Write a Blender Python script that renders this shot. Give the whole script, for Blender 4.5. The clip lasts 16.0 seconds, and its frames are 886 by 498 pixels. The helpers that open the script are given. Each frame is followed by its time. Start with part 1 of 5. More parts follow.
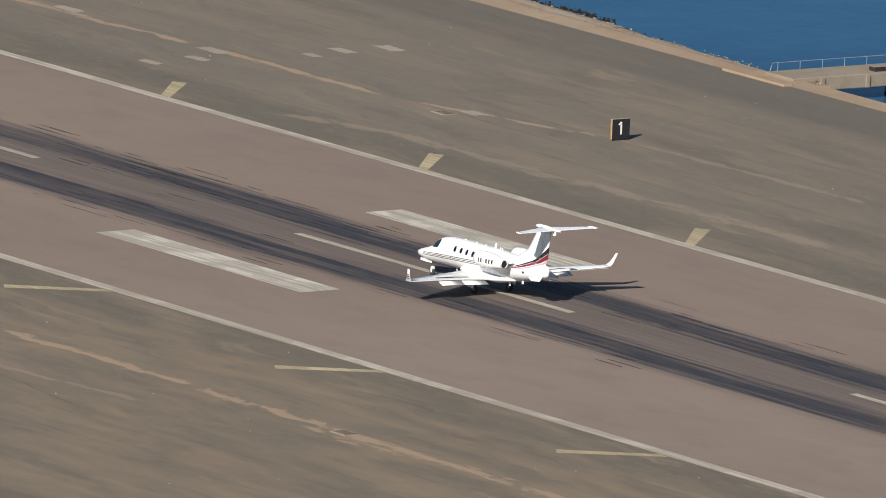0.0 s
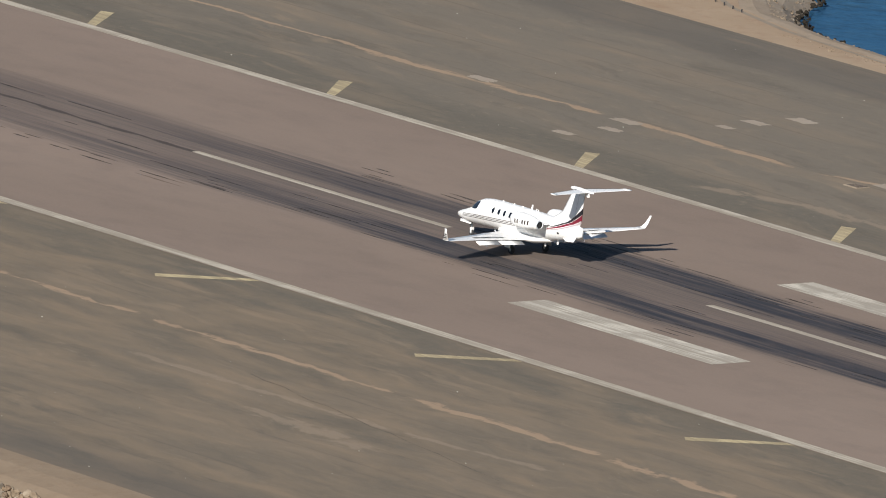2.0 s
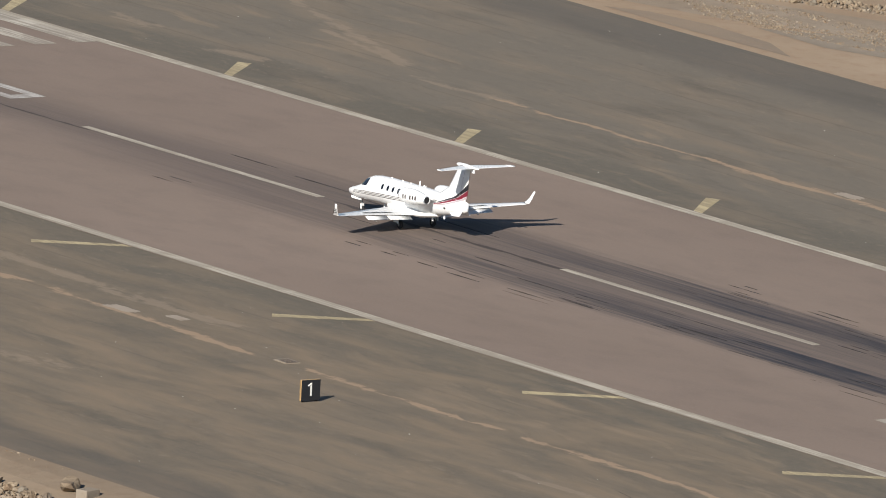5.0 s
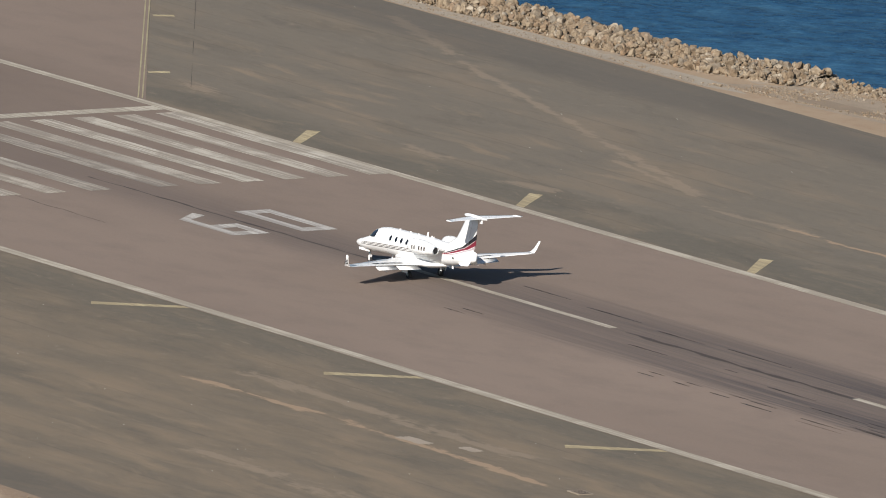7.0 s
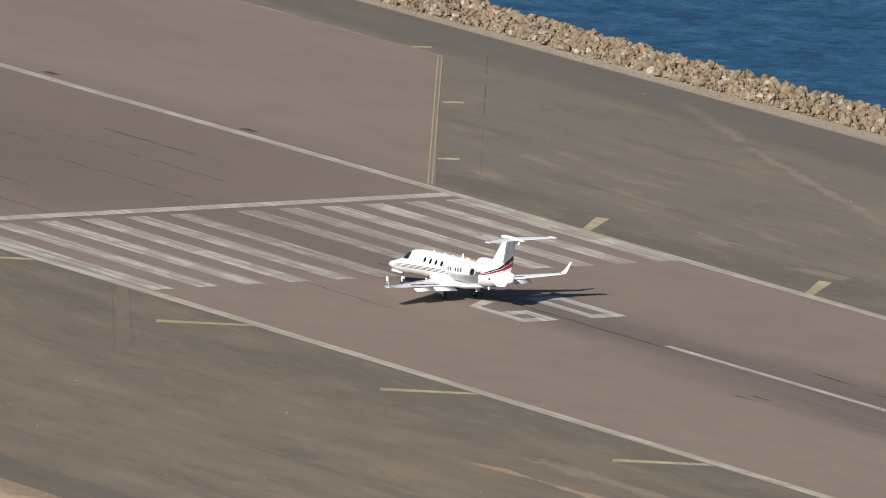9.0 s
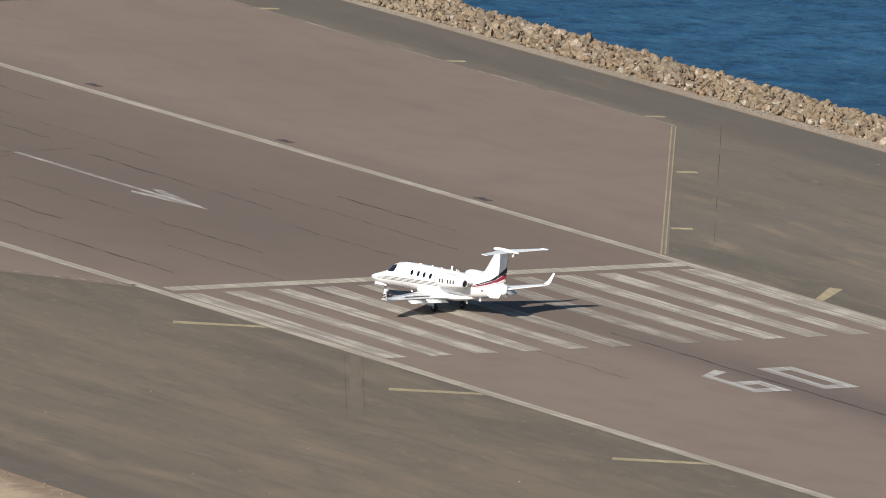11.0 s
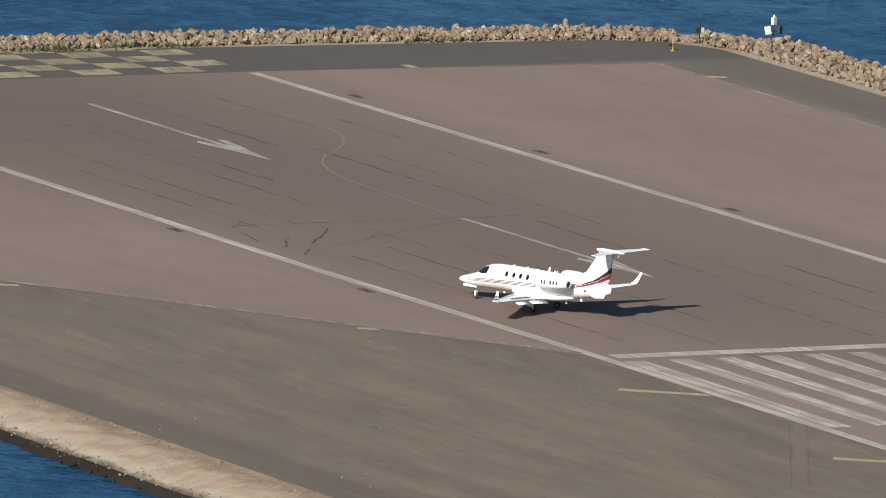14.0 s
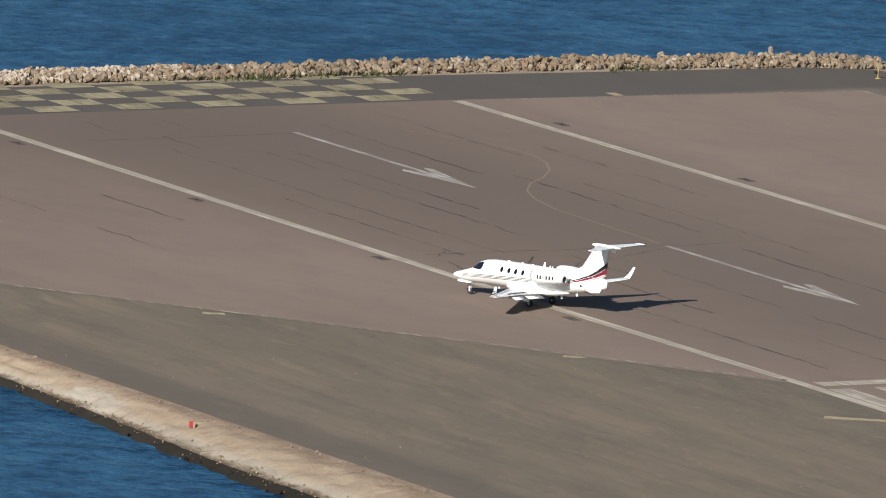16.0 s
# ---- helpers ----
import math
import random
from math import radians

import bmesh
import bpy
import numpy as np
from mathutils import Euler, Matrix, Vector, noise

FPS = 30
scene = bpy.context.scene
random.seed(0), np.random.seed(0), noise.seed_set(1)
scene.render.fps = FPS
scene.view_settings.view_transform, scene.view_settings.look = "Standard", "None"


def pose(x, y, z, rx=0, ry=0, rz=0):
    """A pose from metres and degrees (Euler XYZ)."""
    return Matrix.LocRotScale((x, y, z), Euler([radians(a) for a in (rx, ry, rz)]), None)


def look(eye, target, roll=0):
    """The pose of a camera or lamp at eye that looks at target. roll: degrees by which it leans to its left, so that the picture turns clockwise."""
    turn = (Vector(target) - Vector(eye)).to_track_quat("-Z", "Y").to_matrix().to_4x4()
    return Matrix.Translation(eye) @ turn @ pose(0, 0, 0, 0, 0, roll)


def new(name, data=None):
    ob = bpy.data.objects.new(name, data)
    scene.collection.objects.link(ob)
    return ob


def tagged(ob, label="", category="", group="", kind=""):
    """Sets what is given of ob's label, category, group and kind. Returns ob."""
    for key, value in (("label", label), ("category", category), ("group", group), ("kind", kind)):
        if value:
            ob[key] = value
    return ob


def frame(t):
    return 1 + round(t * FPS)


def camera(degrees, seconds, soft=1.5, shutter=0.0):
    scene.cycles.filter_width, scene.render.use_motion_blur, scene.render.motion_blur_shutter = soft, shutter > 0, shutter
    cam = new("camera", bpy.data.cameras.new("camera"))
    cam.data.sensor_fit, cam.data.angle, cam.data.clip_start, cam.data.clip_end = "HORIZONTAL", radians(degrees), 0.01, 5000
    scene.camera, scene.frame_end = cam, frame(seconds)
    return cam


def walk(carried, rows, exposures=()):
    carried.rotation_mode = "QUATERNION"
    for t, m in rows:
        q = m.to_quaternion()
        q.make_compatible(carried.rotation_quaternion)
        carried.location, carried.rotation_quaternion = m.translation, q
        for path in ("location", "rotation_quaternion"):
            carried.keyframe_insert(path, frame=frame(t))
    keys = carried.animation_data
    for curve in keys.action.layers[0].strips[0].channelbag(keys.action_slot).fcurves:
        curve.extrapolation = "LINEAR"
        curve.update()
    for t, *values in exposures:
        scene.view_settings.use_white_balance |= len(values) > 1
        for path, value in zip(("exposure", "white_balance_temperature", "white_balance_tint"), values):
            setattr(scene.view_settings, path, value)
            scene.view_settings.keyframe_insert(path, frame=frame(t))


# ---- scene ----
# World: x runs east along the runway, y north, z = 0 on the pavement; x = 0 at the threshold bar.
EYE = (1238.43, -733.34, 221.05)
cam = camera(2.4836, 16.0, soft=1.0)
# seconds, the place on the ground the camera looks at, its roll
PATH = [
    (0, 192.55, 6.07, 2.50), (0.5, 183.35, 5.24, 2.55), (1, 179.26, 0.81, 2.67), (1.5, 171.50, -3.25, 2.75),
    (2, 161.17, -4.52, 2.84), (2.5, 146.48, -0.66, 2.86), (3, 136.78, 0.37, 2.87), (3.5, 138.41, -7.33, 2.70),
    (4, 137.32, -12.45, 2.64), (4.2, 136.50, -13.67, 2.72), (6.3, 67.16, 16.65, 2.26), (6.5, 64.72, 14.69, 2.25),
    (7, 61.50, 7.14, 2.20), (7.5, 55.97, 1.32, 2.22), (8, 45.71, 0.15, 2.24), (8.2, 40.24, 1.83, 2.22),
    (10.3, -3.08, 11.66, 2.33), (10.5, -6.73, 11.38, 2.36), (11, -10.92, 7.82, 2.38), (11.5, -18.23, 4.30, 2.51),
    (12, -28.94, 3.20, 2.64), (12.5, -40.33, 3.20, 2.72), (13, -50.05, 3.24, 2.72), (13.5, -51.12, -1.52, 2.62),
    (14, -47.52, -8.57, 2.65), (14.5, -46.81, -14.26, 2.61), (15, -49.07, -17.66, 2.58), (15.5, -57.21, -17.37, 2.52),
    (16, -63.07, -17.22, 2.48),
]
EXPOSURE = 0.45
walk(cam, [(t, look(EYE, (x, y, 0), roll)) for t, x, y, roll in PATH], [(0, EXPOSURE), (16, EXPOSURE)])

# ---- light: a low clear-sky sun in the south-east ----
SUN_DIR = Vector((0.96, -1.43, 1.0)).normalized()
sun = new("sun", bpy.data.lights.new("sun", "SUN"))
sun.data.energy, sun.data.angle, sun.data.color = 4.9, radians(0.53), (1.0, 0.94, 0.86)
sun.rotation_euler = SUN_DIR.to_track_quat("Z", "Y").to_euler()
world = bpy.data.worlds.new("sky")
scene.world = world
world.use_nodes = True
wn, wl = world.node_tree.nodes, world.node_tree.links
sky = wn.new("ShaderNodeTexSky")
sky.sky_type, sky.sun_disc, sky.dust_density, sky.ozone_density = "NISHITA", False, 0.15, 3.4
sky.sun_elevation = math.asin(SUN_DIR.z)
sky.sun_rotation = math.atan2(SUN_DIR.x, SUN_DIR.y)
wl.new(sky.outputs["Color"], wn["Background"].inputs["Color"])
wn["Background"].inputs["Strength"].default_value = 0.055


# ---- materials ----
class Nodes:
    """A small builder of node materials."""

    def __init__(self, name):
        self.mat = bpy.data.materials.new(name)
        self.mat.use_nodes = True
        self.n, self.l = self.mat.node_tree.nodes, self.mat.node_tree.links
        self.bsdf = self.n["Principled BSDF"]
        self.out = self.n["Material Output"]
        self.coord = self.n.new("ShaderNodeTexCoord").outputs["Object"]

    def put(self, socket, value):
        if isinstance(value, bpy.types.NodeSocket):
            self.l.new(value, socket)
        else:
            socket.default_value = value

    def math(self, op, a, b=0.0, c=0.0, clamp=False):
        node = self.n.new("ShaderNodeMath")
        node.operation, node.use_clamp = op, clamp
        for i, v in enumerate((a, b, c)):
            self.put(node.inputs[i], v)
        return node.outputs[0]

    def xyz(self):
        node = self.n.new("ShaderNodeSeparateXYZ")
        self.l.new(self.coord, node.inputs[0])
        return node.outputs

    def noise(self, scale, stretch=(1, 1, 1), detail=4.0, rough=0.6, turn=0.0, shift=0.0):
        m = self.n.new("ShaderNodeMapping")
        m.vector_type = "TEXTURE"
        m.inputs["Scale"].default_value = [1 / v for v in stretch]
        m.inputs["Rotation"].default_value = (0, 0, radians(turn))
        m.inputs["Location"].default_value = (shift, shift, shift)
        self.l.new(self.coord, m.inputs[0])
        t = self.n.new("ShaderNodeTexNoise")
        t.inputs["Scale"].default_value, t.inputs["Detail"].default_value, t.inputs["Roughness"].default_value = scale, detail, rough
        self.l.new(m.outputs[0], t.inputs["Vector"])
        return t.outputs["Fac"]

    def warp(self, scale, amount):
        """From here on all noise is bent by a broad noise, by amount metres on each axis."""
        t, a, b, c = self.n.new("ShaderNodeTexNoise"), self.n.new("ShaderNodeVectorMath"), self.n.new("ShaderNodeVectorMath"), self.n.new("ShaderNodeVectorMath")
        t.inputs["Scale"].default_value, t.inputs["Detail"].default_value = scale, 3.0
        a.operation, b.operation, c.operation = "SUBTRACT", "MULTIPLY", "ADD"
        self.l.new(self.coord, t.inputs["Vector"])
        self.l.new(t.outputs["Color"], a.inputs[0])
        a.inputs[1].default_value, b.inputs[1].default_value = (0.5, 0.5, 0.5), amount
        self.l.new(a.outputs[0], b.inputs[0])
        self.l.new(b.outputs[0], c.inputs[0])
        self.l.new(self.coord, c.inputs[1])
        self.coord = c.outputs[0]

    def ramp(self, fac, lo, hi, a=0.0, b=1.0, smooth=False):
        node = self.n.new("ShaderNodeMapRange")
        node.interpolation_type = "SMOOTHSTEP" if smooth else "LINEAR"
        for i, v in enumerate((fac, lo, hi, a, b)):
            self.put(node.inputs[i], v)
        return node.outputs[0]

    def band(self, value, centre, half):
        """1 at the centre, falling to 0 at half on both sides."""
        return self.ramp(self.math("ABSOLUTE", self.math("SUBTRACT", value, centre)), 0.0, half, 1.0, 0.0, smooth=True)

    def mix(self, fac, a, b):
        node = self.n.new("ShaderNodeMix")
        node.data_type = "RGBA"
        self.put(node.inputs[0], fac)
        for socket, v in ((node.inputs[6], a), (node.inputs[7], b)):
            self.put(socket, v if isinstance(v, bpy.types.NodeSocket) else (*v, 1))
        return node.outputs[2]

    def bump(self, height, strength=0.5, distance=0.02):
        node = self.n.new("ShaderNodeBump")
        node.inputs["Strength"].default_value, node.inputs["Distance"].default_value = strength, distance
        self.l.new(height, node.inputs["Height"])
        self.l.new(node.outputs[0], self.bsdf.inputs["Normal"])

    def done(self, colour, rough=0.9, metal=0.0, spec=0.3):
        self.put(self.bsdf.inputs["Base Color"], colour if isinstance(colour, bpy.types.NodeSocket) else (*colour, 1))
        self.put(self.bsdf.inputs["Roughness"], rough)
        self.bsdf.inputs["Metallic"].default_value = metal
        self.bsdf.inputs["Specular IOR Level"].default_value = spec
        return self.mat

    def worn(self, keep):
        """Paint that has gone where keep is 0."""
        clear, mixer = self.n.new("ShaderNodeBsdfTransparent"), self.n.new("ShaderNodeMixShader")
        self.put(mixer.inputs[0], keep)
        self.l.new(clear.outputs[0], mixer.inputs[1])
        self.l.new(self.bsdf.outputs[0], mixer.inputs[2])
        self.l.new(mixer.outputs[0], self.out.inputs[0])


def plain(name, colour, rough=0.5, metal=0.0, spec=0.5, vary=0.12, scale=3.0):
    """A material with a little unevenness at two scales."""
    k = Nodes(name)
    f = k.math("ADD", k.math("MULTIPLY", k.noise(scale), 0.6), k.math("MULTIPLY", k.noise(scale * 9), 0.4))
    dark = tuple(c * (1 - vary) for c in colour)
    light = tuple(min(1, c * (1 + vary)) for c in colour)
    return k.done(k.mix(k.ramp(f, 0.3, 0.7), dark, light), k.ramp(f, 0.3, 0.7, rough * 0.85, min(1, rough * 1.15)), metal, spec)


def make_runway_asphalt():
    k = Nodes("runway_asphalt")
    x, y, _ = k.xyz()
    broad = k.noise(0.035, (0.35, 1, 1), 5, 0.6)
    streak = k.noise(0.5, (0.06, 1, 1), 4, 0.6)
    grain = k.noise(4.0, (1, 1, 1), 3, 0.7)
    base = k.mix(k.ramp(broad, 0.3, 0.7), (0.190, 0.143, 0.113), (0.236, 0.179, 0.143))
    base = k.mix(k.ramp(streak, 0.35, 0.75, 0, 0.16), base, (0.165, 0.13, 0.11))
    base = k.mix(k.ramp(grain, 0.3, 0.75, 0, 0.25), base, (0.272, 0.224, 0.180))
    # greyer, older strip along the middle of the western part
    inner = k.ramp(k.math("ABSOLUTE", y), 27.0, 19.0)
    base = k.mix(k.math("MULTIPLY", inner, k.ramp(x, 30.0, -25.0, 0.0, 0.6)), base, (0.140, 0.107, 0.086))
    west = k.math("MULTIPLY", k.ramp(x, 40.0, -20.0), k.band(y, -1.0, 19.0))
    base = k.mix(k.math("MULTIPLY", west, k.ramp(broad, 0.25, 0.65, 0.15, 0.7)), base, (0.126, 0.098, 0.081))
    # darker, older surface towards the western end of the southern half
    old = k.math("MULTIPLY", k.ramp(k.math("ADD", x, k.math("MULTIPLY", broad, 30.0)), -45.0, -105.0), k.ramp(y, 14.0, -8.0))
    base = k.mix(k.math("MULTIPLY", old, 0.5), base, (0.118, 0.090, 0.073))
    # tyre rubber: two bands that thicken to the east
    wave = k.math("MULTIPLY", k.math("SUBTRACT", k.noise(0.03, (1, 0.01, 0.01), 2), 0.5), 3.0)
    north = k.band(k.math("ADD", y, wave), 4.3, 3.2)
    south = k.band(k.math("ADD", y, wave), -4.2, 3.3)
    lines = k.ramp(k.noise(2.2, (0.018, 1, 1), 5, 0.75), 0.36, 0.62)
    fine = k.ramp(k.noise(6.0, (0.012, 1, 1), 4, 0.75, shift=7.0), 0.34, 0.6)
    both = k.math("MAXIMUM", north, south)
    amount = k.ramp(x, 60.0, 170.0, 0.0, 1.0)
    core = k.math("MULTIPLY", k.ramp(k.math("ADD", both, k.math("MULTIPLY", k.math("SUBTRACT", lines, 0.5), k.ramp(both, 0.0, 0.3, 0.0, 0.5))), 0.05, 0.8), k.math("MULTIPLY", amount, k.math("ADD", 0.5, k.math("MULTIPLY", 0.5, lines))))
    wide = k.math("MULTIPLY", k.band(y, 0.0, 9.0), k.math("MULTIPLY", amount, k.math("MULTIPLY", lines, fine)))
    soot = k.math("MULTIPLY", k.band(y, 0.5, 6.0), k.math("MULTIPLY", k.ramp(x, -12.0, 55.0), k.ramp(fine, 0.0, 1.0, 0.36, 0.62)))
    rubber = k.math("ADD", k.math("MULTIPLY", core, 1.15), k.math("MULTIPLY", wide, 0.28), clamp=True)
    base = k.mix(soot, base, (0.066, 0.057, 0.056))
    base = k.mix(rubber, base, (0.030, 0.030, 0.036))
    base = k.mix(k.ramp(k.noise(0.3, (0.5, 1, 1), 8, 0.68, shift=3), 0.47, 0.72, 0, 0.3), base, (0.130, 0.100, 0.085))
    k.bump(k.math("ADD", grain, k.noise(30.0, detail=2)), 0.35, 0.01)
    return k.done(base, k.ramp(rubber, 0, 1, 0.92, 0.75), 0, 0.25)


# silt and dust that rain has washed along joints and wheels have dragged: from x, y to x, y, and half the width
SILT_RUNS = ((100, -37.7, 118, -36.8, 0.65), (118, -36.8, 147, -37.3, 0.65), (150, -37.2, 176, -37.2, 0.5), (177, -37.4, 206, -36.9, 0.55), (204, -37, 228, -36.8, 0.8), (226, -36.8, 300, -37, 0.8),
             (92, 35.0, 121, 36.1, 0.6), (121, 36.2, 142, 36.4, 0.55), (143, 36.5, 161.2, 41, 0.45), (60, 35.2, 97, 35.4, 0.35), (240, -37.9, 252, -37.7, 0.8))
DUST_RUNS = ((186, -45, 217, -44.3, 0.5), (215, -44.3, 232, -42.6, 0.5), (205, -48.6, 222, -49.5, 1.3), (144, 25.2, 155, 28.6, 0.9), (153, 28.5, 202, 30.2, 1.1), (163, 41.3, 190, 42.5, 0.5),
             (-35, 62.4, -13, 54.8, 1.0), (-14, 55, 48, 37.2, 0.75), (30, 40.6, 49, 36.5, 0.45), (35.5, 27, 44, 29, 1.1), (19, 29.7, 28, 28.5, 1.1), (49.5, 34.6, 67, 35.6, 0.9),
             (-12, 29.7, -3.5, 28.2, 1.4), (100, -33, 138, -33.2, 1.1), (125, -51.9, 148, -52.4, 1.4))


def washed(k, x, y, runs, wobble):
    """1 in the middle of each run, 0 at its sides and ends."""
    most = None
    for x0, y0, x1, y1, half in runs:
        slope = (y1 - y0) / (x1 - x0)
        off = k.math("ABSOLUTE", k.math("SUBTRACT", k.math("ADD", y, wobble), k.math("MULTIPLY_ADD", x, slope, y0 - slope * x0)))
        ends = k.ramp(k.math("ABSOLUTE", k.math("SUBTRACT", x, (x0 + x1) / 2)), (x1 - x0) / 2, (x1 - x0) / 2 - 2.5)
        depth = k.math("MULTIPLY", ends, k.ramp(off, half * 1.15, 0.0))
        most = depth if most is None else k.math("MAXIMUM", most, depth)
    return most


def make_shoulder_asphalt():
    k = Nodes("shoulder_asphalt")
    x, y, _ = k.xyz()
    ay = k.math("ABSOLUTE", y)
    wander = k.math("MULTIPLY", k.math("SUBTRACT", k.noise(0.12, (1, 0.1, 1), 4), 0.5), 1.8)
    # paving lanes, each of its own tone, with joints between them
    lane_y = k.math("DIVIDE", k.math("ADD", y, k.math("MULTIPLY", wander, 0.25)), 3.9)
    lane = k.n.new("ShaderNodeTexWhiteNoise")
    lane.noise_dimensions = "1D"
    k.l.new(k.math("FLOOR", lane_y), lane.inputs["W"])
    joint = k.band(k.math("FRACT", lane_y), 0.5, 0.045)
    k.warp(0.09, (8.0, 4.0, 0.0))
    broad = k.noise(0.05, (0.25, 1, 1), 5, 0.6)
    tan = k.noise(0.22, (0.28, 1, 1), 6, 0.58, turn=-3, shift=31)
    dark = k.noise(0.26, (0.25, 1, 1), 6, 0.58, turn=-2, shift=17)
    wisp = k.noise(0.55, (0.20, 1, 1), 7, 0.62, turn=-2, shift=53)
    scuff = k.noise(1.1, (0.4, 1, 1), 7, 0.7, shift=71)
    where = k.noise(0.045, (0.5, 1, 1), 3, 0.5, shift=90)
    grain = k.noise(1.6, (0.6, 1, 1), 8, 0.75)
    base = k.mix(k.ramp(broad, 0.32, 0.68), (0.140, 0.117, 0.088), (0.176, 0.143, 0.105))
    base = k.mix(k.math("MULTIPLY", lane.outputs["Value"], 0.5), base, (0.118, 0.103, 0.081))
    # greyer, older surface north of the runway
    base = k.mix(k.ramp(y, 20.0, 30.0, 0.0, 0.5), base, (0.170, 0.151, 0.124))
    # newer dark strip beside the runway
    base = k.mix(k.math("MULTIPLY", k.ramp(k.math("ADD", ay, wander), 29.5, 27.0), 0.5), base, (0.110, 0.101, 0.082))
    base = k.mix(k.ramp(tan, 0.48, 0.70, 0, 0.62), base, (0.216, 0.168, 0.119))
    base = k.mix(k.ramp(dark, 0.47, 0.30, 0, 0.5), base, (0.104, 0.090, 0.070))
    base = k.mix(k.math("MULTIPLY", k.ramp(wisp, 0.55, 0.68), k.ramp(where, 0.44, 0.60, 0.0, 0.75)), base, (0.240, 0.186, 0.130))
    base = k.mix(k.ramp(wisp, 0.42, 0.32, 0, 0.3), base, (0.092, 0.081, 0.066))
    base = k.mix(k.math("MULTIPLY", k.ramp(scuff, 0.57, 0.70), k.ramp(where, 0.60, 0.42, 0.08, 0.5)), base, (0.250, 0.202, 0.148))
    base = k.mix(k.ramp(grain, 0.45, 0.68, 0, 0.22), base, (0.200, 0.168, 0.130))
    base = k.mix(k.ramp(grain, 0.44, 0.30, 0, 0.26), base, (0.078, 0.070, 0.060))
    base = k.mix(k.math("MULTIPLY", joint, k.ramp(tan, 0.42, 0.56, 0.0, 0.36)), base, (0.085, 0.075, 0.063))
    # tan silt, thicker on the south-eastern shoulder
    silty = k.math("MULTIPLY", k.ramp(y, -20.0, -30.0), k.ramp(x, 30.0, 150.0, 0.15, 0.66))
    smudge = k.ramp(k.noise(0.36, (0.26, 1, 1), 6, 0.6, shift=97), 0.42, 0.68)
    base = k.mix(k.math("MULTIPLY", silty, smudge), base, (0.236, 0.178, 0.120))
    body, fine = k.noise(0.7, (0.3, 1, 1), 7, 0.68, shift=7), k.noise(2.4, (0.35, 1, 1), 4, 0.65, shift=13)
    ragged = k.math("ADD", k.math("MULTIPLY", k.math("SUBTRACT", body, 0.53), 4.2), k.math("MULTIPLY", k.math("SUBTRACT", fine, 0.5), 1.6))
    bend = k.math("MULTIPLY", k.math("SUBTRACT", k.noise(0.18, (1, 0.3, 1), 3, 0.6, shift=3), 0.5), 1.6)
    for runs, colour, cover in ((DUST_RUNS, (0.262, 0.206, 0.150), 0.6), (SILT_RUNS, (0.305, 0.222, 0.150), 0.95)):
        depth = washed(k, x, y, runs, bend)
        amount = k.ramp(k.math("ADD", depth, k.math("MULTIPLY", ragged, k.ramp(depth, 0.0, 0.25))), 0.12, 0.75, 0, cover, smooth=True)
        base = k.mix(amount, base, colour)
    # darker newer surface along the outer edges and at the western end
    edge = k.math("MAXIMUM", k.ramp(k.math("ADD", y, wander), 56.5, 58.5), k.ramp(k.math("ADD", y, wander), -64.5, -67.0))
    base = k.mix(k.ramp(x, -129.5, -131.5, 0.0, 0.8), base, (0.078, 0.072, 0.066))
    base = k.mix(k.math("MULTIPLY", edge, 0.45), base, (0.092, 0.083, 0.073))
    k.bump(k.math("ADD", grain, k.noise(25.0, detail=2)), 0.4, 0.012)
    return k.done(base, 0.93, 0, 0.2)


def make_sea():
    k = Nodes("sea_water")
    x, _, _ = k.xyz()
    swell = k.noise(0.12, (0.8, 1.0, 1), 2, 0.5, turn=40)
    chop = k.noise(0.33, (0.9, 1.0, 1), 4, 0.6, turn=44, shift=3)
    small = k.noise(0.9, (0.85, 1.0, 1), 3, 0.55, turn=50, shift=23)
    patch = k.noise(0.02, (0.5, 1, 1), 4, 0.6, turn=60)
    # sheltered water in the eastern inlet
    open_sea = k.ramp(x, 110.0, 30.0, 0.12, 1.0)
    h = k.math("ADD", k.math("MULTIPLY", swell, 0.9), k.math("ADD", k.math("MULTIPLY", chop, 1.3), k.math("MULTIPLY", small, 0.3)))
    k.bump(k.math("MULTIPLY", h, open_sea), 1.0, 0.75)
    # broad light and dark of the swell, put into the water colour
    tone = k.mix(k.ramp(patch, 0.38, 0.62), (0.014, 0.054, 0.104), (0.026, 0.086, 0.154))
    wave_shade = k.math("ADD", k.math("MULTIPLY", chop, 0.65), k.math("MULTIPLY", small, 0.35))
    # wave shading painted in as well: dark on high faces, pale in hollows
    tone = k.mix(k.math("MULTIPLY", open_sea, k.ramp(wave_shade, 0.49, 0.60, 0, 0.68)), tone, (0.006, 0.025, 0.055))
    tone = k.mix(k.math("MULTIPLY", open_sea, k.ramp(wave_shade, 0.47, 0.37, 0, 0.6)), tone, (0.046, 0.125, 0.198))
    normal = k.bsdf.inputs["Normal"].links[0].from_socket
    body, gloss, mixer = k.n.new("ShaderNodeBsdfDiffuse"), k.n.new("ShaderNodeBsdfGlossy"), k.n.new("ShaderNodeMixShader")
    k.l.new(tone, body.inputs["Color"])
    k.l.new(normal, body.inputs["Normal"])
    gloss.inputs["Color"].default_value = (0.45, 0.70, 1.0, 1)
    gloss.inputs["Roughness"].default_value = 0.2
    k.l.new(normal, gloss.inputs["Normal"])
    mixer.inputs[0].default_value = 0.18
    k.l.new(body.outputs[0], mixer.inputs[1])
    k.l.new(gloss.outputs[0], mixer.inputs[2])
    k.l.new(mixer.outputs[0], k.out.inputs[0])
    return k.mat


